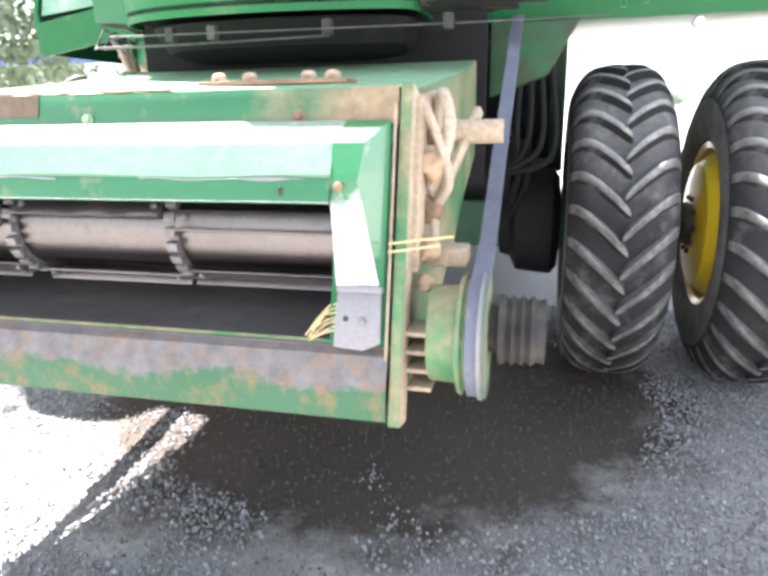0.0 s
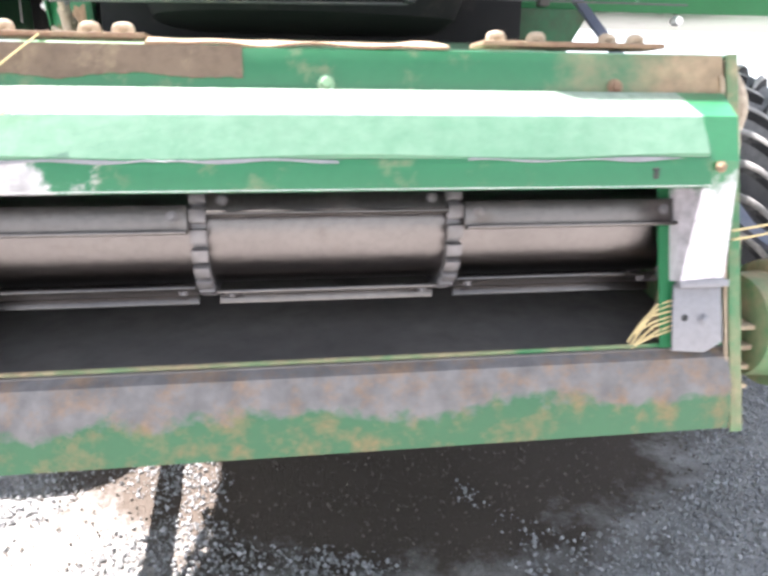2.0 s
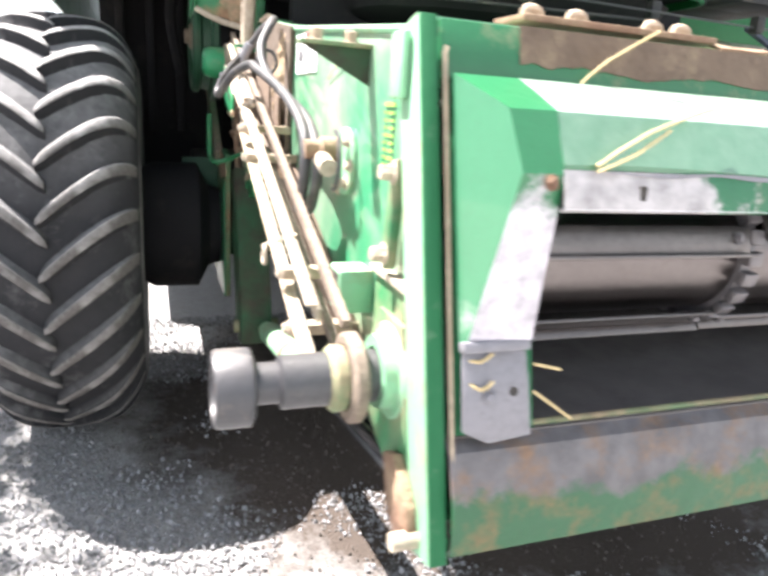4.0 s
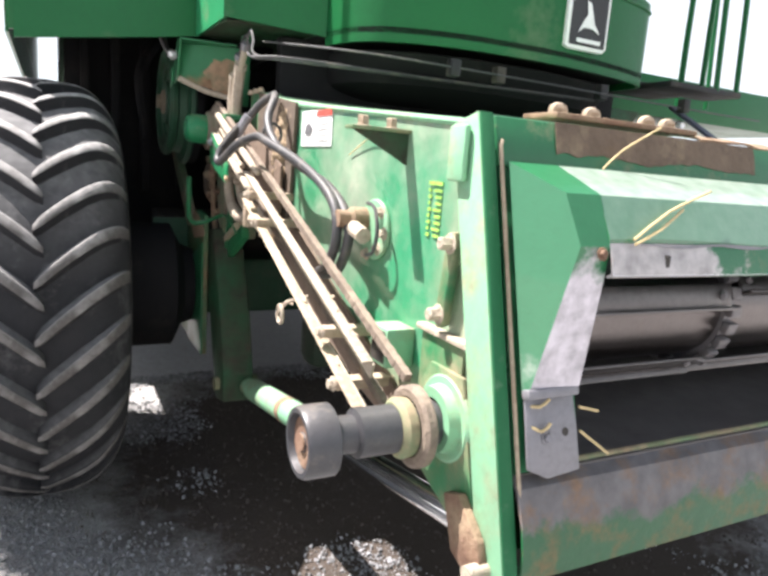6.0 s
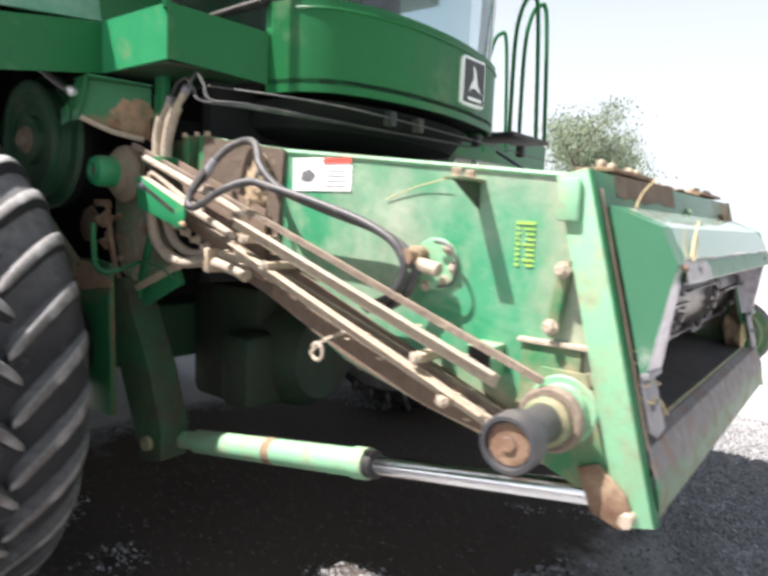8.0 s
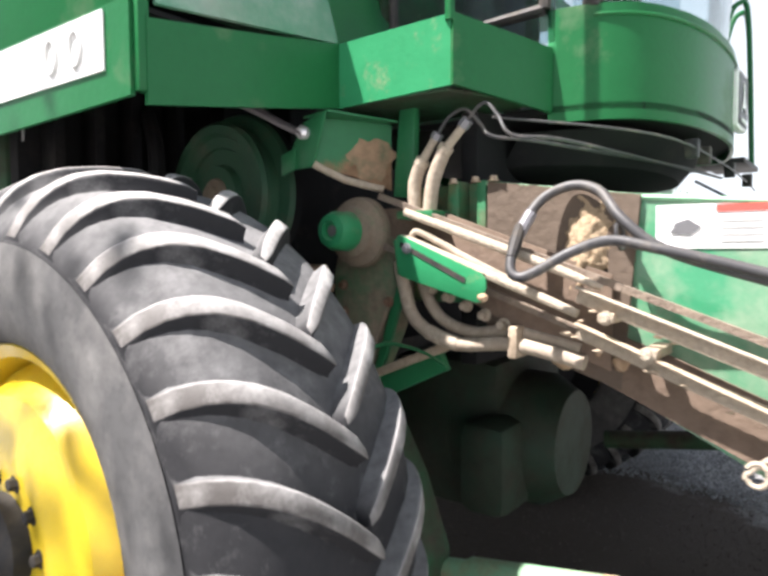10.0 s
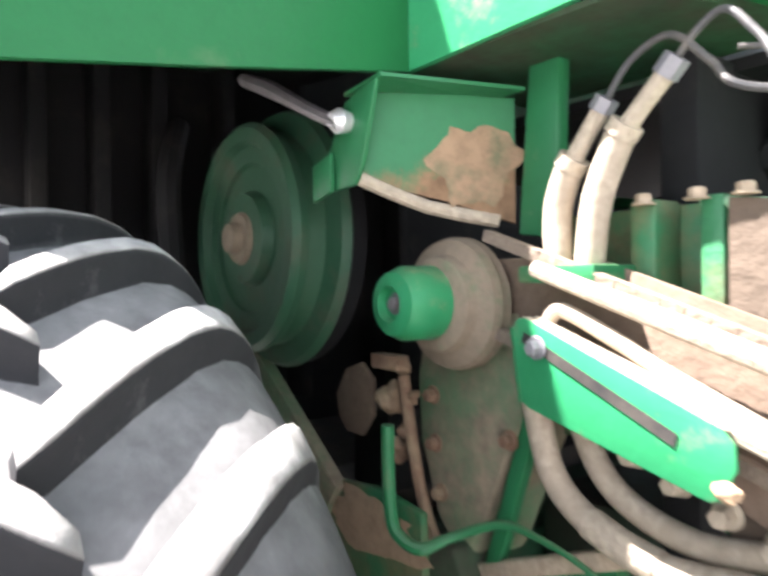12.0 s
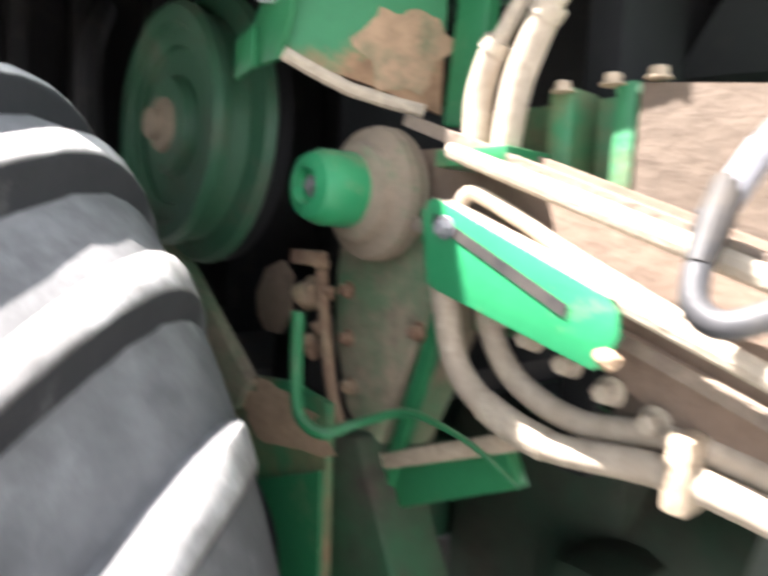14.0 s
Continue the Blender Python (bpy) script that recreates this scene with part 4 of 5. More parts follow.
    part("hub", lathe([(o - 0.02, 0), (o - 0.02, 0.12), (o + 0.06, 0.115), (o + 0.08, 0.09), (o + 0.08, 0)], c, ax, 32), "black_iron", w)
    for k in range(10):
        a = 2 * math.pi * k / 10
        part("lug_nut", hexbolt((c[0] + side * (o + 0.02), c[1] + 0.155 * math.cos(a), c[2] + 0.155 * math.sin(a)), ax, 0.015, 0.02), "black_iron", w)
    return w


wheel(-2.955, 3.82, 0.897, 0.61, -1, 0.27, "large dusty tractor tyre on a yellow wheel", 0.48)
wheel(0.37, 3.97, 0.89, 0.53, 1, 0.1, "large dusty tractor tyre on a yellow wheel")
wheel(1.10, 3.97, 0.89, 0.53, -1, 0.27, "outer dual tyre on a yellow wheel")
# Added black discs stand in for the shade on the wheels' inner faces.
part("wheel_shade_disc", disc((-2.70, 3.82, 0.885), (1, 0, 0), 0.462, 0.03), "shade_black", combine, "added dark disc for the shaded inner face of the wheel")
part("wheel_shade_disc", disc((0.135, 3.97, 0.88), (-1, 0, 0), 0.462, 0.03), "shade_black", combine, "added dark disc for the shaded inner face of the wheel")
part("axle", box(-2.7, 0.15, 3.82, 4.12, 0.74, 1.02, 0.02), "sheave_green", combine, "dark green axle beam")
part("final_drive", lathe([(0, 0), (0, 0.27), (0.05, 0.3), (0.25, 0.3), (0.3, 0.2), (0.36, 0.18), (0.36, 0)], (-2.66, 3.9, 0.88), (1, 0, 0), 36), "shade_black", combine)
part("final_drive", lathe([(0, 0), (0, 0.2), (0.06, 0.22), (0.1, 0.3), (0.3, 0.32), (0.34, 0.27), (0.36, 0)], (-0.26, 3.97, 0.88), (1, 0, 0), 36), "shade_black", combine)
for k in range(5):
    part("drive_line", tube([(-0.2 + 0.05 * k, 3.5, 1.75), (-0.22 + 0.06 * k, 3.45, 1.5 - 0.05 * k), (-0.1 - 0.05 * k, 3.55, 1.2), (-0.2, 3.7, 0.95 + 0.05 * k)], 0.016, 8), "shade_black", combine)
part("transmission", lathe([(-0.3, 0), (-0.3, 0.2), (-0.2, 0.26), (0.1, 0.27), (0.2, 0.2), (0.2, 0)], (-1.5, 3.4, 0.82), (0, 1, 0), 24), "gear_dark", combine, "dark green gearbox under the cab")
part("transmission_case", box(-1.75, -1.1, 3.3, 3.8, 0.55, 1.15, 0.06), "gear_dark", combine)
part("gear_cover", box(-1.9, -1.6, 3.2, 3.4, 0.6, 0.95, 0.06), "gear_dark", combine)
part("cross_beam", box(-2.1, -0.1, 3.95, 4.1, 1.15, 1.35, 0.01), "shade_black", combine)
part("bulkhead", box(-2.1, -0.3, 3.2, 3.26, 1.2, 2.0, 0.005), "shade_black", combine, "dark bulkhead behind the feeder house")
part("belly", box(-2.4, 0.0, 4.1, 8.5, 0.95, 1.2, 0.02), "black_iron", combine)

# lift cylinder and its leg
leg = part("cylinder_leg", prism([(-2.27, y, z) for y, z in ((3.78, 1.16), (3.55, 1.20), (3.36, 0.83), (3.27, 0.60), (3.28, 0.47), (3.42, 0.44), (3.48, 0.60), (3.60, 0.86))], (0.13, 0, 0), 0.01), "green_shade", combine, "dirty green cylinder leg")
part("cylinder_pin", tube([(-2.29, 3.36, 0.53), (-2.1, 3.36, 0.53)], 0.03, 14, 1), "green_dusty", leg)
ca, cb = Vector((-2.16, 3.32, 0.53)), Vector((-2.15, 1.56, 0.815))
cd = (cb - ca).normalized()
cyl = part("lift_cylinder", lathe([(0, 0), (0, 0.036), (0.12, 0.036), (0.14, 0.047), (0.97, 0.047), (0.975, 0.052), (1.03, 0.052), (1.035, 0)], ca, cd, 28), "pale_green", combine, "pale green hydraulic lift cylinder")
part("cylinder_band", lathe([(0.56, 0.046), (0.56, 0.049), (0.6, 0.049), (0.6, 0.046)], ca, cd, 28), "rust", cyl)
part("gland", lathe([(1.03, 0), (1.03, 0.045), (1.06, 0.045), (1.06, 0)], ca, cd, 28), "black_iron", cyl)
part("piston_rod", lathe([(1.03, 0), (1.03, 0.031), (1.78, 0.031), (1.78, 0)], ca, cd, 28), "chrome", cyl, "polished chrome piston rod")
part("far_cylinder", lathe([(0, 0), (0, 0.047), (1.0, 0.047), (1.0, 0.031), (1.75, 0.031), (1.75, 0)], ca + Vector((1.75, 0, 0)), cd, 24), "green_shade", combine)

# rear drive cluster
hubp = part("drive_pulley", lathe([(0, 0), (0, 0.105), (0.012, 0.115), (0.02, 0.095), (0.03, 0.115), (0.045, 0.11), (0.055, 0.085), (0.06, 0.082), (0.075, 0.08), (0.08, 0.07), (0.08, 0)], (-2.235, 3.545, 1.625), X_, 40), "collar_dirt", combine, "dusty belt pulley with a green hub")
part("green_hub", lathe([(0.045, 0), (0.045, 0.066), (0.10, 0.062), (0.135, 0.062), (0.158, 0.052), (0.165, 0.03), (0.15, 0.026), (0.15, 0)], (-2.235, 3.555, 1.628), X_, 36), "green_sunlit", hubp, "bright green turned hub")
part("hub_bolt", hexbolt((-2.385, 3.555, 1.628), X_, 0.012, 0.01), "dark_steel", hubp)
tower = part("gear_tower", prism([(-2.23, y, z) for y, z in ((3.66, 1.62), (3.42, 1.62), (3.42, 1.45), (3.50, 1.28), (3.55, 1.15), (3.575, 1.15), (3.63, 1.23), (3.685, 1.35), (3.69, 1.48))], (0.16, 0, 0), 0.015), "tower_paint", combine, "dusty tapered green gear housing")
part("tower_edge", bar((-2.215, 3.405, 1.46), (-2.215, 3.535, 1.07), 0.03, 0.022, (1, 0, 0)), "green", tower)
for z, y in ((1.45, 3.64), (1.36, 3.635), (1.27, 3.62), (1.40, 3.45)):
    part("bolt", hexbolt((-2.23, y, z), X_, 0.012, 0.02), "rust", tower)
part("pull_rod", tube([(-2.245, 3.71, 1.48), (-2.245, 3.685, 1.35), (-2.245, 3.645, 1.22), (-2.245, 3.56, 1.09), (-2.245, 3.42, 0.82)], 0.012, 8, 2), "rust", combine)
part("handle", tube([(-2.37, 3.6, 1.42), (-2.37, 3.6, 1.34), (-2.37, 3.592, 1.262), (-2.366, 3.575, 1.235), (-2.35, 3.54, 1.222), (-2.30, 3.52, 1.235), (-2.255, 3.45, 1.266), (-2.25, 3.38, 1.265), (-2.25, 3.30, 1.25), (-2.25, 3.22, 1.215)], [0.0115] * 5 + [0.009, 0.008, 0.006, 0.005, 0.004], 10), "green", combine, "bent green handle rod")
sp = part("slotted_plate", prism([(-2.335, y, z) for y, z in ((3.352, 1.595), (3.343, 1.61), (3.33, 1.612), (3.06, 1.503), (3.047, 1.488), (3.045, 1.462), (3.062, 1.425), (3.075, 1.42), (3.32, 1.485), (3.335, 1.492))], (0.007, 0, 0), 0.002), "green_sunlit", combine, "bright green slotted adjuster plate")
part("fold", prism([(-2.335, 3.35, 1.597), (-2.335, 3.335, 1.492), (-2.262, 3.352, 1.505), (-2.262, 3.368, 1.60)], (0, 0.006, 0), 0.001), "green", sp)
part("slot", prism([(-2.3375, y, z) for y, z in ((3.332, 1.578), (3.328, 1.592), (3.108, 1.489), (3.112, 1.474))], (0.001, 0, 0)), "black_iron", sp)
part("plate_flange", bar((-2.325, 3.335, 1.612), (-2.325, 3.055, 1.502), 0.018, 0.004), "pale_iron", sp)
part("bolt", hexbolt((-2.338, 3.305, 1.572), X_, 0.011, 0.016), "grey_steel", sp)
part("guide_rod", tube([(-2.30, 3.322, 1.598), (-2.30, 3.30, 1.62), (-2.30, 3.275, 1.617), (-2.30, 3.20, 1.582), (-2.30, 3.13, 1.546), (-2.29, 3.0, 1.485)], 0.011, 10), "hose_dusty", sp, "dusty bent rod")
part("plate_dirt", clod((-2.333, 3.056, 1.435), 0.012, 31, (0.6, 1.2, 1)), "clay", sp, angle=80)
for k in range(5):
    part("bolt", hexbolt((-2.235, 3.28 - 0.06 * k, 1.45 - 0.024 * k), X_, 0.013, 0.03), "pale_iron", sp)
part("pipe", tube([(-2.24, 3.40, 1.53), (-2.25, 3.375, 1.45), (-2.25, 3.345, 1.365), (-2.25, 3.28, 1.315), (-2.25, 3.18, 1.288), (-2.25, 3.0, 1.302), (-2.25, 2.80, 1.27)], 0.021, 12), "hose_dusty", combine, "dusty bent pipe")
# Thin pale shell on the bend imitates the pipe's highlight.
part("pipe_highlight", tube([(-2.25, 3.285, 1.317), (-2.25, 3.235, 1.299), (-2.25, 3.18, 1.288)], 0.0235, 12, 4), "pale_iron", combine, "pale band for the highlight on the pipe")
part("pipe", tube([(-2.21, 3.34, 1.53), (-2.22, 3.315, 1.44), (-2.22, 3.26, 1.36), (-2.22, 3.15, 1.322), (-2.22, 3.01, 1.335), (-2.22, 2.82, 1.30)], 0.019, 12), "hose_dusty", combine, "dusty bent pipe")
part("pipe_clamp", box(-2.28, -2.2, 2.98, 3.01, 1.265, 1.355, 0.008), "tan_iron", combine)
for hose_, fit_, line_ in (
        (((3.335, 1.68), (3.335, 1.765), (3.315, 1.825)), ((3.318, 1.82), (3.29, 1.86), (3.262, 1.897), (3.25, 1.913)), ((3.252, 1.91), (3.215, 1.955), (3.16, 1.972), (3.11, 1.925), (3.07, 1.885))),
        (((3.282, 1.68), (3.268, 1.775), (3.232, 1.858)), ((3.236, 1.85), (3.205, 1.885), (3.168, 1.922), (3.15, 1.942)), ((3.152, 1.94), (3.12, 1.972), (3.09, 1.98), (3.055, 1.94), (3.01, 1.882)))):
    dx = -2.25
    h_ = part("riser_hose", tube([(dx, y, z) for y, z in hose_], 0.0215, 12), "hose_dusty", combine, "dusty rising hose")
    part("hose_cuff", tube([(dx, y, z) for y, z in hose_[-1:]] + [(dx, hose_[-1][0] - 0.012, hose_[-1][1] + 0.015)], 0.024, 12, 1), "pale_iron", h_)
    part("ferrule", tube([(dx, y, z) for y, z in fit_[:3]], [0.017, 0.013, 0.0135], 10, 3), "pale_iron", h_)
    part("fitting_nut", tube([(dx, y, z) for y, z in fit_[2:]], 0.0175, 6, 1), "grey_steel", h_)
    part("steel_line", tube([(dx, y, z) for y, z in line_] + [(-2.12, line_[-1][0] - 0.1, 1.875), (-1.5, 2.78, 1.86), (-0.9, 2.71, 1.86)], 0.0052, 8), "hose", h_)
part("hose_block", box(-2.3, -2.18, 3.24, 3.37, 1.66, 1.685, 0.004), "green", combine)
part("upright", prism([(-2.205, y, z) for y, z in ((3.45, 1.74), (3.375, 1.73), (3.365, 2.02), (3.425, 2.02))], (0.03, 0, 0), 0.004), "green", combine, "green frame upright")
part("upright", box(-2.2, -2.13, 3.118, 3.15, 1.42, 1.772, 0.006), "green_dirt", combine)
for y in (3.09, 3.15, 3.225):
    part("panel_bolt", hexbolt((-2.205, y, 1.766), (0, 0, 1), 0.011, 0.016), "tan_iron", combine)
part("upright", box(-2.2, -2.13, 3.21, 3.25, 1.5, 1.775, 0.006), "green_dirt", combine)
part("upright_web", box(-2.13, -2.118, 3.1, 3.42, 1.4, 1.77, 0.003), "green_dirt", combine)
bb = part("box_bracket", prism([(-2.43, 3.54, 1.985), (-2.43, 3.63, 1.985 - 0.02), (-2.43, 3.70, 1.86), (-2.43, 3.70, 1.82), (-2.43, 3.60, 1.825), (-2.43, 3.58, 1.86)], (0.008, 0, 0), 0.001), "green", combine, "green box bracket with dirt inside")
part("bracket_top", prism([(-2.43, 3.53, 1.985), (-2.22, 3.42, 1.97), (-2.22, 3.50, 1.97), (-2.43, 3.63, 1.975)], (0, 0, 0.006)), "green", bb)
part("bracket_back", prism([(-2.42, 3.60, 1.985), (-2.2, 3.46, 1.97), (-2.2, 3.46, 1.76), (-2.3, 3.53, 1.80), (-2.42, 3.60, 1.83)], (0.006, 0.01, 0)), "bracket_green", bb, "bracket back stained with dried dirt")
part("bracket_dirt", cake((-2.262, 3.4995, 1.855), (0.22, -0.14, 0), (0, 0, 1), 0.07, 0.066, 0.0015, 24), "bracket_soil", bb, "dried brown dirt caked in the bracket", angle=80)
part("bracket_strut", tube([(-2.42, 3.60, 1.835), (-2.32, 3.55, 1.79), (-2.22, 3.48, 1.765)], 0.012, 8, 2), "pale_iron", bb)
part("latch_tab", prism([(-2.44, y, z) for y, z in ((3.72, 1.87), (3.66, 1.885), (3.66, 1.82), (3.72, 1.805))], (0.008, 0, 0), 0.001), "green", bb)
part("latch_rod", tube([(-2.455, 3.61, 1.922), (-2.46, 3.71, 1.97), (-2.46, 3.83, 2.03), (-2.46, 3.95, 2.08)], [0.011, 0.013, 0.017, 0.015], 8, 3), "dark_steel", bb, "steel latch arm")
part("ball_stud", lathe([(0, 0), (0, 0.018), (0.02, 0.022), (0.035, 0.012), (0.035, 0)], (-2.43, 3.62, 1.93), X_, 16), "bright_steel", bb)
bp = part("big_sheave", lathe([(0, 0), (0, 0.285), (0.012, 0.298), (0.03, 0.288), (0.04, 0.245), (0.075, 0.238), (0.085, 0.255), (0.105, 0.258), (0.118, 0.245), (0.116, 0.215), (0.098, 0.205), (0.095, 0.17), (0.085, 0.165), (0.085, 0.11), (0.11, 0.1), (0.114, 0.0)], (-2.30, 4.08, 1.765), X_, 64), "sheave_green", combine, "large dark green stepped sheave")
part("sheave_hub", lathe([(0.112, 0), (0.112, 0.06), (0.122, 0.056), (0.124, 0.035), (0.145, 0.032), (0.147, 0)], (-2.30, 4.08, 1.765), X_, 28), "collar_dirt", bp)
part("sheave_belt", lathe([(0.03, 0.26), (0.03, 0.29), (0.075, 0.29), (0.075, 0.26)], (-2.24, 4.08, 1.765), X_, 56), "shade_black", bp)
for k, (y, z, r_) in enumerate(((3.72, 1.50, 0.018), (3.75, 1.43, 0.03), (3.71, 1.37, 0.018), (3.74, 1.33, 0.024), (3.69, 1.44, 0.013))):
    part("dirt_clod", clod((-2.24, y, z), r_, k), "rust", combine, "dried brown dirt on the linkage", angle=80)
part("bearing_plate", prism([(-2.235, y, z) for y, z in ((3.96, 1.36), (3.97, 1.41), (3.93, 1.47), (3.87, 1.49), (3.83, 1.46), (3.83, 1.38), (3.87, 1.33), (3.93, 1.33))], (0.012, 0, 0), 0.003), "grime", combine, "rusty brown bearing plate")
part("bearing_block", box(-2.26, -2.225, 3.715, 3.80, 1.488, 1.518, 0.004), "rust", combine)
part("lower_plate", prism([(-2.30, y, z) for y, z in ((4.30, 1.14), (3.92, 1.24), (3.73, 1.265), (3.60, 1.25), (3.58, 0.6), (4.30, 0.6))], (0.02, 0, 0), 0.005), "green_dirt", combine, "green side plate with dirt")
part("plate_fold", prism([(-2.308, y, z) for y, z in ((3.915, 1.0), (3.60, 1.13), (3.578, 0.6), (3.915, 0.6))], (0.007, 0, 0), 0.002), "green", combine, "folded lower edge of the side plate")
part("plate_dirt", cake((-2.3015, 3.75, 1.19), (0, -1, 0), (0, 0.12, 1), 0.16, 0.06, 0.003, 8), "clay", combine, "dried dirt on the side plate", angle=80)
part("slant_arm", bar((-2.31, 4.42, 1.60), (-2.305, 3.87, 1.205), 0.03, 0.09), "tower_paint", combine)
part("lower_bracket", bar((-2.2, 3.64, 1.045), (-2.2, 3.26, 1.23), 0.03, 0.075), "green", combine, "green lower brace")
part("lower_bar", bar((-2.215, 3.58, 1.13), (-2.215, 3.24, 1.272), 0.025, 0.028), "tan_iron", combine)
# Ribs and wall are blackened to stand for the dark wheel well.
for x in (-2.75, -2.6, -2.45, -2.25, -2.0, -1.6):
    part("inner_rib", box(x - 0.02, x + 0.02, 4.5, 4.6, 1.3, 2.3, 0.005), "shade_black", combine)
part("inner_wall", box(-2.85, 0.0, 4.6, 4.66, 1.1, 2.6, 0), "shade_black", combine)
# Dark green takes in the dim light behind the wheel.
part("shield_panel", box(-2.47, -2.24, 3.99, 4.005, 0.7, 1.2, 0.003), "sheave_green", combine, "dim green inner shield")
part("thin_rod", tube([(-2.875, 4.5, 1.94), (-2.872, 4.5, 2.12)], 0.004, 6, 1), "bright_steel", combine)
part("inner_hose", tube([(-2.4, 4.5, 2.1), (-2.5, 4.3, 1.9), (-2.45, 4.4, 1.6)], 0.03, 8), "shade_black", combine)

# upper body: skirts, tank side, cab
def skirt(pts, z0, z1, material, lab="", lean=0.0):
    """A thin upright skirt along points, from z0 to z1."""
    return part("skirt_panel", strip([[(x, y, z + dz) for z in (z0, z0 + 0.006, (z0 + z1) / 2, z1 - 0.006, z1)] for x, y, dz in pts], 0.012), material, combine, lab, angle=20)


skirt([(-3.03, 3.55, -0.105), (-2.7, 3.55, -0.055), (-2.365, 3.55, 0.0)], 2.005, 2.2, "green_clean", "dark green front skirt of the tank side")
# Same paint as the other facets, lightened for the sun on this side.
skirt([(-2.365, 3.55, 0.0), (-2.335, 3.158, 0.02)], 2.005, 2.2, "green_sunlit", "skirt facet, sunlight put into its lighter green")
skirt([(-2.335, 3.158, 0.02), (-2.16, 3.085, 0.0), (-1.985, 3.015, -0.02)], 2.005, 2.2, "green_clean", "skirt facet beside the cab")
part("skirt_floor", prism([(-3.03, 3.57, 2.12), (-2.35, 3.57, 2.12), (-2.32, 3.18, 2.12), (-1.99, 3.04, 2.12), (-1.99, 4.6, 2.3), (-3.03, 4.6, 2.3)], (0, 0, 0.012)), "shade_black", combine)
part("facet_floor", prism([(-2.35, 3.56, 2.012), (-2.325, 3.175, 2.012), (-1.99, 3.04, 2.012), (-1.99, 3.6, 2.012)], (0, 0, 0.008)), "green_shade", combine)
part("tank_front", strip([[(x, 3.555 + 0.25 * f, 2.2 - 0.07 * (-2.365 - x) / 0.67 + 0.9 * f) for f in (0, 0.5, 1)] for x in (-3.0, -2.7, -2.36)], 0.01), "tank_green", combine, "sloping glossy tank front panel")
part("tank_inner", strip([[(-2.36, 3.555 + 0.25 * f, 2.2 + 0.9 * f) for f in (0, 0.5, 1)], [(-1.9, 3.62 + 0.25 * f, 2.2 + 0.9 * f) for f in (0, 0.5, 1)]], 0.01), "green_clean", combine)
part("tank_side", prism([(-3.06, 3.565, 2.14), (-3.06, 3.84, 3.12), (-3.06, 9.0, 3.12), (-3.06, 9.0, 2.14)], (0.015, 0, 0), 0.003), "green_clean", combine, "long green side of the body")
part("side_stripe", box(-3.066, -3.061, 3.66, 8.8, 1.99, 2.13, 0), "white_decal", combine, "white side stripe with a grey digit")
for y in (3.78, 3.9):
    part("digit", tube([(-3.068, y + 0.028 * math.cos(a), 2.06 + 0.042 * math.sin(a)) for a in np.linspace(0, 2 * math.pi, 17)], 0.006, 6, 1), "faded_ink", combine, "grey figure 0")
part("side_lower", prism([(-3.06, 3.56, 1.92), (-3.06, 3.56, 2.14), (-3.06, 9.0, 2.14), (-3.06, 9.0, 1.8)], (0.012, 0, 0)), "green_clean", combine)
part("tank_top", box(-3.05, 0.5, 3.85, 9.0, 3.1, 3.2, 0.01), "green_clean", combine)
part("corner_post", box(-3.05, -3.02, 3.54, 3.57, 1.93, 2.14, 0.004), "green_clean", combine)
part("corner_seam", bar((-3.04, 3.555, 2.14), (-3.04, 3.82, 3.1), 0.03, 0.03, (1, 0, 0)), "green_clean", combine)

# cab base, curved
CAB = [(-1.985, 3.02), (-1.95, 2.86), (-1.84, 2.74), (-1.6, 2.655), (-1.25, 2.63), (-0.95, 2.66), (-0.72, 2.71), (-0.58, 2.78), (-0.55, 2.9), (-0.55, 3.15)]
cabp = [(p.x, p.y) for p in smooth_path([(x, y, 0) for x, y in CAB], 5)]
base = part("cab_skirt", strip([[(x, y, z) for z in (1.955, 1.965, 2.1, 2.285, 2.295)] for x, y in cabp], 0.014), "green_clean", combine, "glossy curved green cab skirt", angle=20)
part("cab_floor", prism([(x, y, 1.985) for x, y in cabp] + [(-0.55, 4.2, 1.985), (-1.985, 4.2, 1.985)], (0, 0, 0.02)), "shade_black", combine)
part("cab_sill", strip([[(x, y, 2.295), (x * 0.97 - 1.27 * 0.03, y + 0.03, 2.305)] for x, y in cabp], 0.01), "green", base)
part("skirt_bead", tube([(x, y - 0.003, 2.262) for x, y in cabp[4:-6]], 0.006, 6, 1), "green_clean", base)
part("under_shroud", strip([[(x * 0.9 - 0.127, y + 0.12, 1.95), (x * 0.86 - 0.178, y + 0.2, 1.85), (x * 0.8 - 0.25, y + 0.5, 1.80)] for x, y in cabp], 0.01), "shade_black", combine)
part("windscreen", strip([[(x * 0.97 - 0.038, y + 0.03, 2.30), (x * 0.99 - 0.012, y - 0.02, 3.4)] for x, y in cabp[3:-8]], 0.006), "glass", combine, "tinted cab windscreen").visible_shadow = False
part("cab_roof", prism([(x * 1.04 + 0.05, y - 0.06, 3.38) for x, y in cabp] + [(-0.5, 4.2, 3.38), (-2.03, 4.2, 3.38)], (0, 0, 0.16), 0.02), "green_clean", combine)
# Unseen overhang, added only to shade the right end of the hood.
part("shade_visor", prism([(-1.66, 2.62, 3.42), (-1.62, 2.2, 3.40), (-0.6, 2.2, 3.40), (-0.5, 2.7, 3.42)], (0, 0, 0.1), 0.02), "green_clean", combine, "unseen visor added to shade the hood")
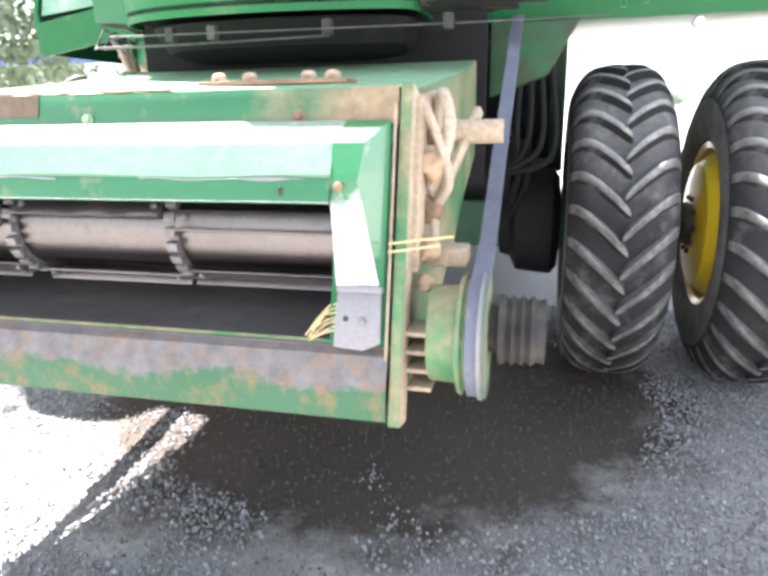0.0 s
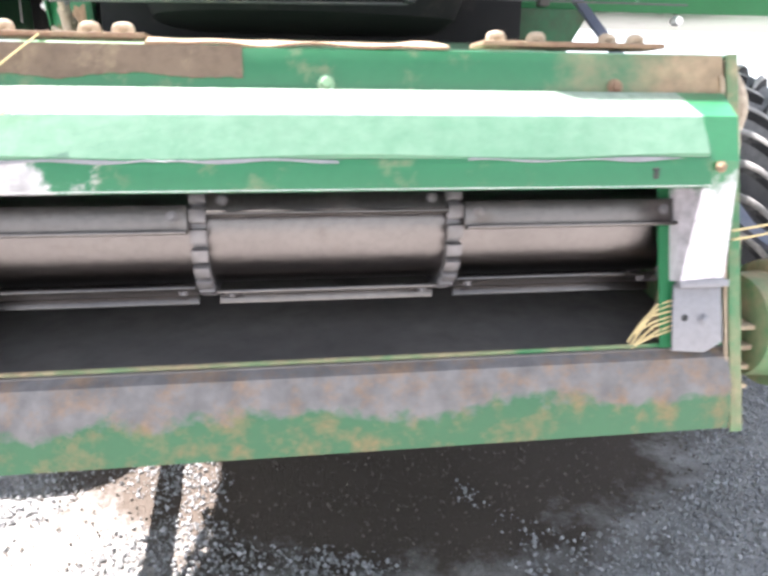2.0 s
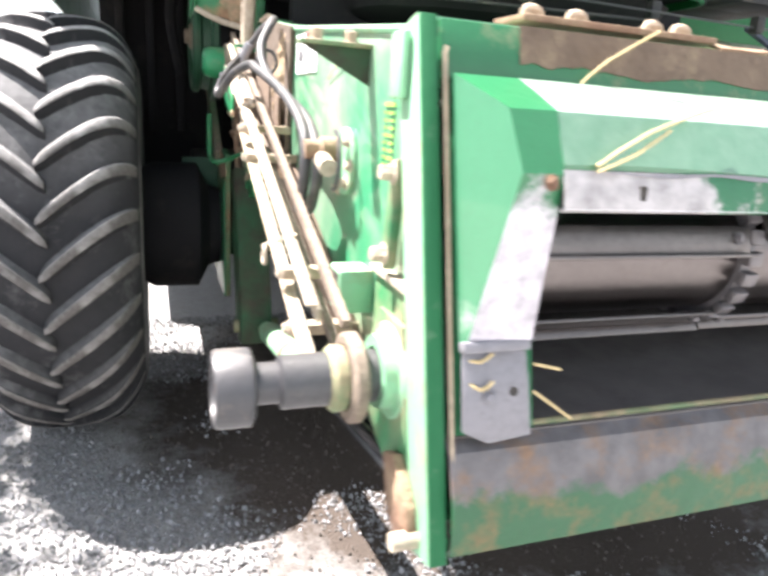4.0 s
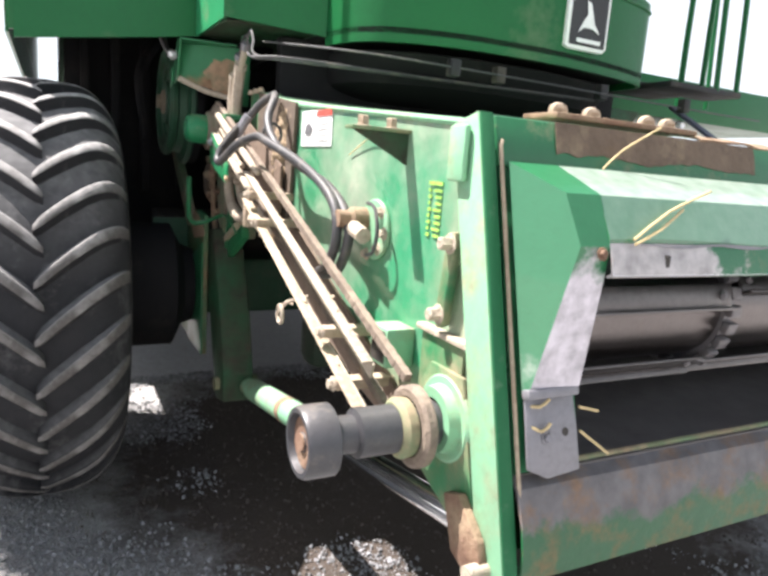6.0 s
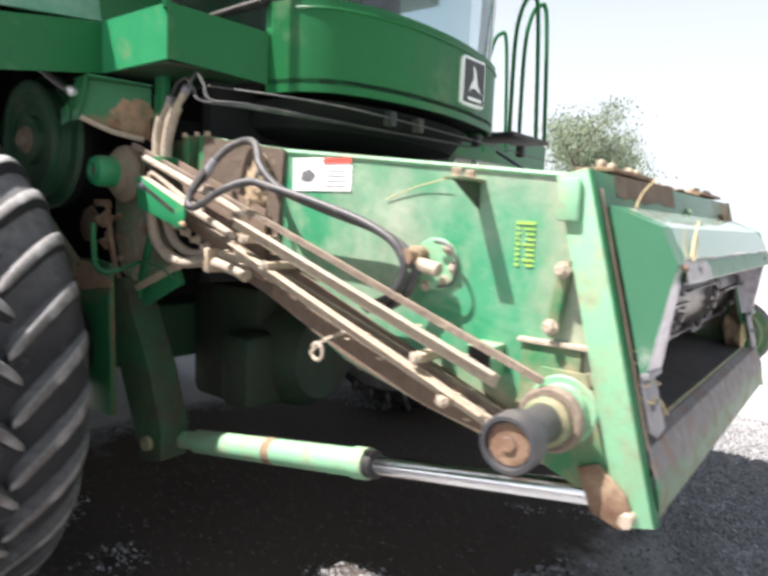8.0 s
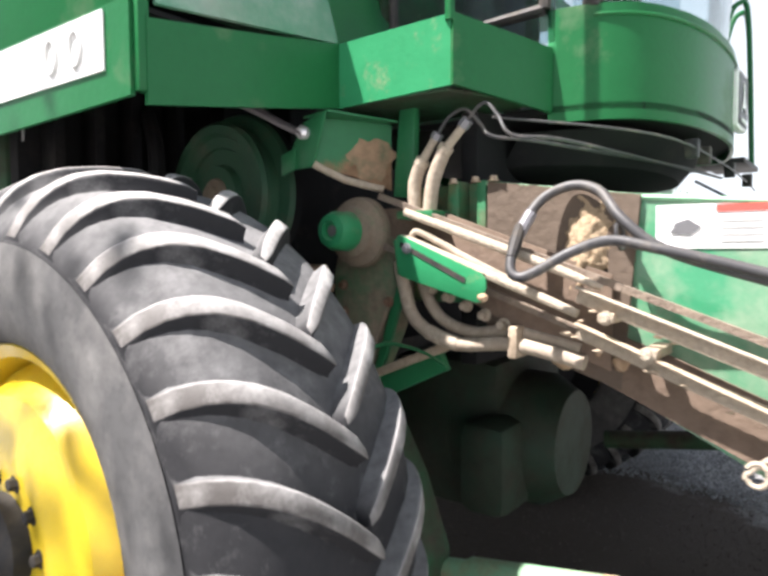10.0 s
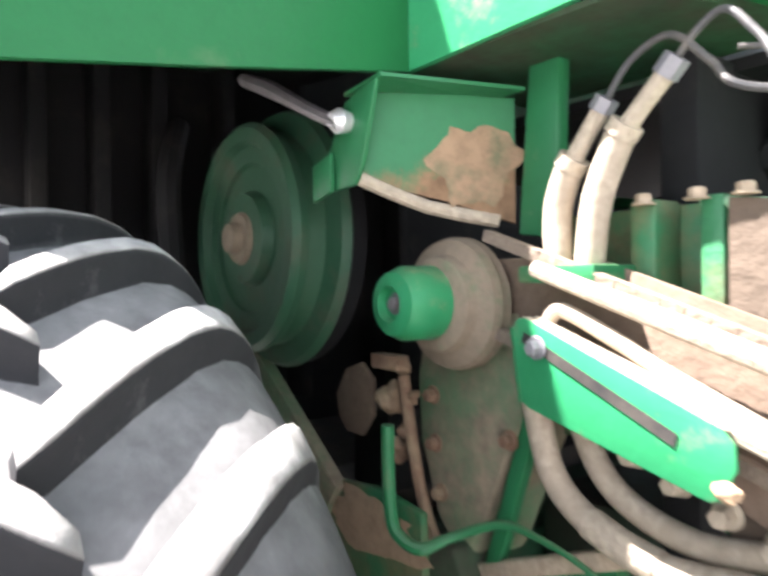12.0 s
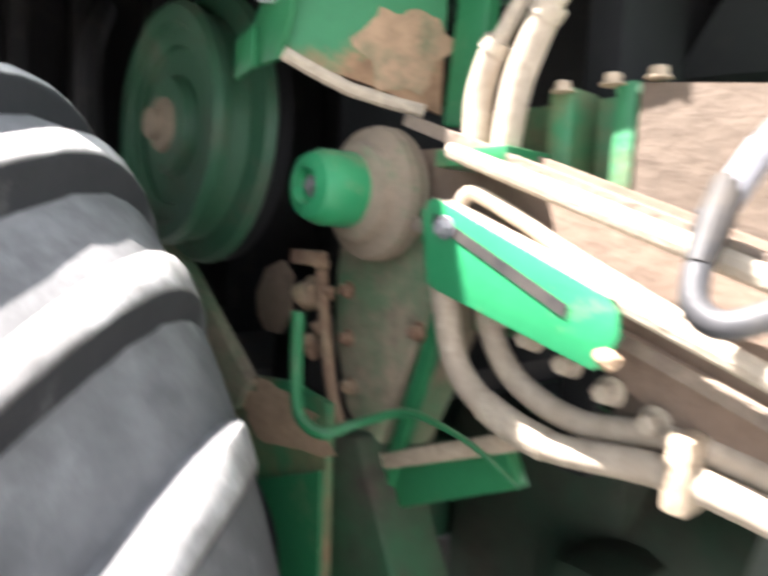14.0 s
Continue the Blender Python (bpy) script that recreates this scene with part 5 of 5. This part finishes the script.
for x, y in ((-1.93, 2.86), (-0.68, 2.75)):
    part("cab_pillar", bar((x, y + 0.04, 2.29), (x, y, 3.4), 0.07, 0.05, (0, 1, 0)), "black_iron" if x < -1 else "pale_pillar", combine)
part("cab_side", strip([[(-1.985, 3.0, 2.2), (-1.985, 3.0, 3.4)], [(-1.985, 3.62, 2.2), (-1.985, 3.62, 3.4)]], 0.006), "glass", combine).visible_shadow = False
part("door_frame", tube([(-1.99, 3.03, 2.3), (-1.99, 3.03, 3.3), (-1.99, 3.6, 3.3), (-1.99, 3.6, 2.28), (-1.99, 3.03, 2.3)], 0.02, 8, 1), "black_iron", combine)
part("seat_back", box(-1.5, -1.05, 3.5, 3.62, 2.2, 3.0, 0.05), "black_iron", combine)
part("console", box(-1.35, -1.2, 2.95, 3.1, 2.0, 2.7, 0.03), "black_iron", combine)
part("cab_far_glass", box(-0.58, -0.574, 2.95, 3.66, 2.2, 3.4, 0), "glass", combine, "far side window of the cab").visible_shadow = False
part("cab_back", box(-1.98, -0.56, 3.66, 3.7, 2.0, 3.4, 0), "green_shade", combine)
part("corner_stay", tube([(-2.335, 3.16, 2.2), (-2.33, 3.17, 3.2)], 0.014, 10, 1), "green_clean", combine, "green stay rod")
badge = part("badge", prism([(x, 2.615 + 0.01 * abs(x + 1.08) * 2 - 0.02 * (x + 1.15), z) for x, z in ((-1.175, 2.03), (-1.155, 2.02), (-0.985, 2.02), (-0.97, 2.035), (-0.97, 2.225), (-0.985, 2.24), (-1.155, 2.24), (-1.175, 2.225))], (0, 0.03, 0), 0.004), "white_decal", combine, "black badge with a white emblem")
part("badge_field", prism([(x, 2.6115 + 0.01 * abs(x + 1.08) * 2 - 0.02 * (x + 1.15), z) for x, z in ((-1.16, 2.035), (-0.985, 2.035), (-0.985, 2.225), (-1.16, 2.225))], (0, 0.004, 0)), "black_decal", badge)
part("badge_emblem", prism([(x, 2.609 - 0.02 * (x + 1.15), z) for x, z in ((-1.125, 2.08), (-1.10, 2.10), (-1.06, 2.10), (-1.02, 2.085), (-1.05, 2.12), (-1.06, 2.15), (-1.075, 2.19), (-1.095, 2.20), (-1.085, 2.15), (-1.105, 2.12))], (0, 0.002, 0)), "white_decal", badge)
part("badge_bar", box(-1.13, -1.01, 2.607, 2.6095, 2.045, 2.06, 0), "white_decal", badge)

# ladder-side landing and rails
part("landing", box(-0.5, 1.9, 3.55, 4.4, 1.965, 2.02, 0.01), "green_clean", combine, "green landing beside the cab")
part("landing_edge", box(-0.3, 1.9, 3.53, 3.55, 1.96, 2.2, 0.004), "green_clean", combine)
part("landing_support", prism([(-0.3, 3.4, 1.95), (0.12, 3.4, 1.95), (-0.02, 3.4, 1.7), (-0.3, 3.4, 1.6)], (0, 0.1, 0), 0.01), "green_shade", combine)
part("step", box(-0.55, -0.15, 2.85, 3.1, 1.97, 2.0, 0.005), "black_iron", combine)
for x, y in ((-0.27, 2.82), (-0.1, 2.84), (0.3, 3.3)):
    part("hand_rail", tube([(x, y, 1.98), (x, y, 2.5), (x + 0.015, y - 0.02, 2.7), (x + 0.04, y - 0.06, 2.78), (x + 0.065, y - 0.1, 2.7), (x + 0.08, y - 0.13, 1.98)], 0.013, 8), "green_clean", combine, "green tubular hand rail")
part("rail_base", box(-0.5, -0.02, 2.68, 2.88, 1.965, 1.99, 0.004), "black_iron", combine)
part("lamp_stud", lathe([(0, 0), (0, 0.02), (0.03, 0.03), (0.06, 0.02), (0.06, 0)], (0.67, 3.6, 1.93), (0, -1, 0), 16), "white_decal", combine)
part("front_line", tube([(-2.2, 3.1, 1.95), (-1.9, 2.72, 1.9), (-1.2, 2.66, 1.885), (-0.4, 2.68, 1.88), (0.2, 2.72, 1.885)], 0.0038, 8), "hose", combine, "dark hydraulic line under the cab")
for x in (-1.62, -1.42, -0.9, -0.4):
    part("line_clamp", box(x - 0.02, x + 0.02, 2.66, 2.70, 1.86, 1.92, 0.004), "black_iron", combine)
# Added black mass stands for the dark under the rear body.
part("rear_belly", box(-2.8, 0.05, 5.2, 9.0, 0.55, 1.1, 0.05), "shade_black", combine)
part("rear_body", box(-2.85, 0.1, 4.7, 9.0, 1.1, 3.1, 0.02), "green_shade", combine)

# ---- straw caught on the machine ----
rng = random.Random(5)


def straw(pts, r=0.004):
    return tagged(part("straw", tube(pts, r, 6, 2), "straw"), "dry yellow straw stalk caught on the machine", "straw", "straws")


straw([F(-2.0, 0.60, 0.14), F(-1.9, 0.655, 0.137), F(-1.77, 0.70, 0.128)], 0.0025)
straw([F(-2.0, 0.592, 0.142), F(-1.93, 0.62, 0.14), F(-1.86, 0.66, 0.134)], 0.0025)
straw([F(-1.93, 0.76, 0.012), F(-1.88, 0.80, 0.02), F(-1.80, 0.846, 0.05)], 0.002)
for v in (0.40, 0.37, 0.315, 0.285):
    straw([F(-2.155, v, 0.006), F(-2.13, v - 0.01 + rng.uniform(-0.01, 0.01), 0.02), F(-2.11, v + rng.uniform(-0.02, 0.01), 0.024)], 0.003)
straw([F(-2.03, 0.30, 0.014), F(-1.97, 0.285, 0.0)], 0.003)
straw([F(-2.03, 0.255, 0.012), F(-1.95, 0.20, 0.0)], 0.003)
for k in range(7):
    straw([F(-0.48, 0.235 + 0.01 * k, 0.0), F(-0.53 - 0.015 * rng.random(), 0.215 + 0.012 * k, -0.01), F(-0.57 - 0.03 * rng.random(), 0.19 + 0.012 * k * rng.random(), -0.02)], 0.0024)
for v, dx in ((0.46, 0.16), (0.44, 0.13)):
    straw([F(-0.37, v - 0.01, 0.03), F(-0.3, v, 0.035), F(-0.37 + dx, v + 0.012, 0.03)], 0.0028)
straw([(-2.195, 2.25, 1.545), (-2.2, 2.13, 1.585), (-2.21, 2.03, 1.605)], 0.0015)

# ---- surroundings ----
def tree(x, y, h, seed, leaves=420):
    r = random.Random(seed)
    t_ = thing("tree", (x, y, 0), "leafy green tree at the edge of the yard", "tree", "trees")
    part("trunk", tube([(x, y, -0.1), (x + 0.1, y, h * 0.25), (x - 0.1, y + 0.1, h * 0.6), (x, y, h * 0.9)], [0.045 * h * 0.6, 0.03 * h * 0.6, 0.018 * h * 0.6, 0.006 * h], 10), "bark", t_)
    tips = []
    for k in range(14):
        a, e = r.uniform(0, 6.3), r.uniform(0.2, 1.1)
        b = Vector((x, y, h * r.uniform(0.25, 0.75)))
        tip = b + Vector((math.cos(a) * math.cos(e), math.sin(a) * math.cos(e), math.sin(e))) * h * r.uniform(0.24, 0.46)
        tips += [tip, (b + tip) / 2 + Vector((0, 0, h * 0.03))]
        part("limb", tube([b, (b + tip) / 2 + Vector((0, 0, h * 0.03)), tip], [0.012 * h, 0.006 * h, 0.002 * h], 6, 3), "bark", t_)
    vs, fs = [], []
    for c in tips:
        for _ in range(leaves):
            p = c + Vector((r.gauss(0, 1), r.gauss(0, 1), r.gauss(0, 0.8))) * h * 0.065
            m = Euler((r.uniform(0, 6), r.uniform(0, 6), r.uniform(0, 6))).to_matrix()
            s = h * r.uniform(0.007, 0.014)
            k = len(vs)
            vs += [tuple(p + m @ (Vector(q) * s)) for q in ((-1, 0, 0), (0, -0.5, 0.1), (1, 0, 0), (0, 0.5, 0.1))]
            fs.append((k, k + 1, k + 2, k + 3))
    me = bpy.data.meshes.new("crown")
    me.from_pydata(vs, [], fs)
    me.materials.append(MATS["leaf"])
    o = new("crown", me)
    o.parent, o.matrix_parent_inverse = t_, Matrix.Translation((-x, -y, 0))


for x, y, h, q in ((22.5, 11, 6.2, 1), (27.5, 12.0, 6.0, 2), (-22, 27, 4.2, 3), (-27, 29, 4.6, 4), (-18.5, 28, 4.0, 5), (34, 10.5, 3.2, 6), (-6.5, 60, 2.6, 7), (12, 70, 2.5, 8)):
    tree(x, y, h, q)
# Unseen extra tree, added to shade the gravel beside the near wheel.
tree(-7.45, 6.2, 6.2, 11, 900)
boom = thing("sprayer_boom", (-14, 15.5, 0), "far blue-painted steel boom on a post", "farm implement")
part("boom_arm", bar((-16.5, 15.2, 2.95), (-8.0, 16.0, 2.85), 0.12, 0.2), "blue_paint", boom)
part("boom_post", bar((-16.3, 15.25, 0), (-16.3, 15.25, 2.9), 0.14, 0.14, (0, 1, 0)), "grey_steel", boom)
part("boom_post", bar((-8.2, 16.0, 0), (-8.2, 16.0, 2.9), 0.14, 0.14, (0, 1, 0)), "grey_steel", boom)
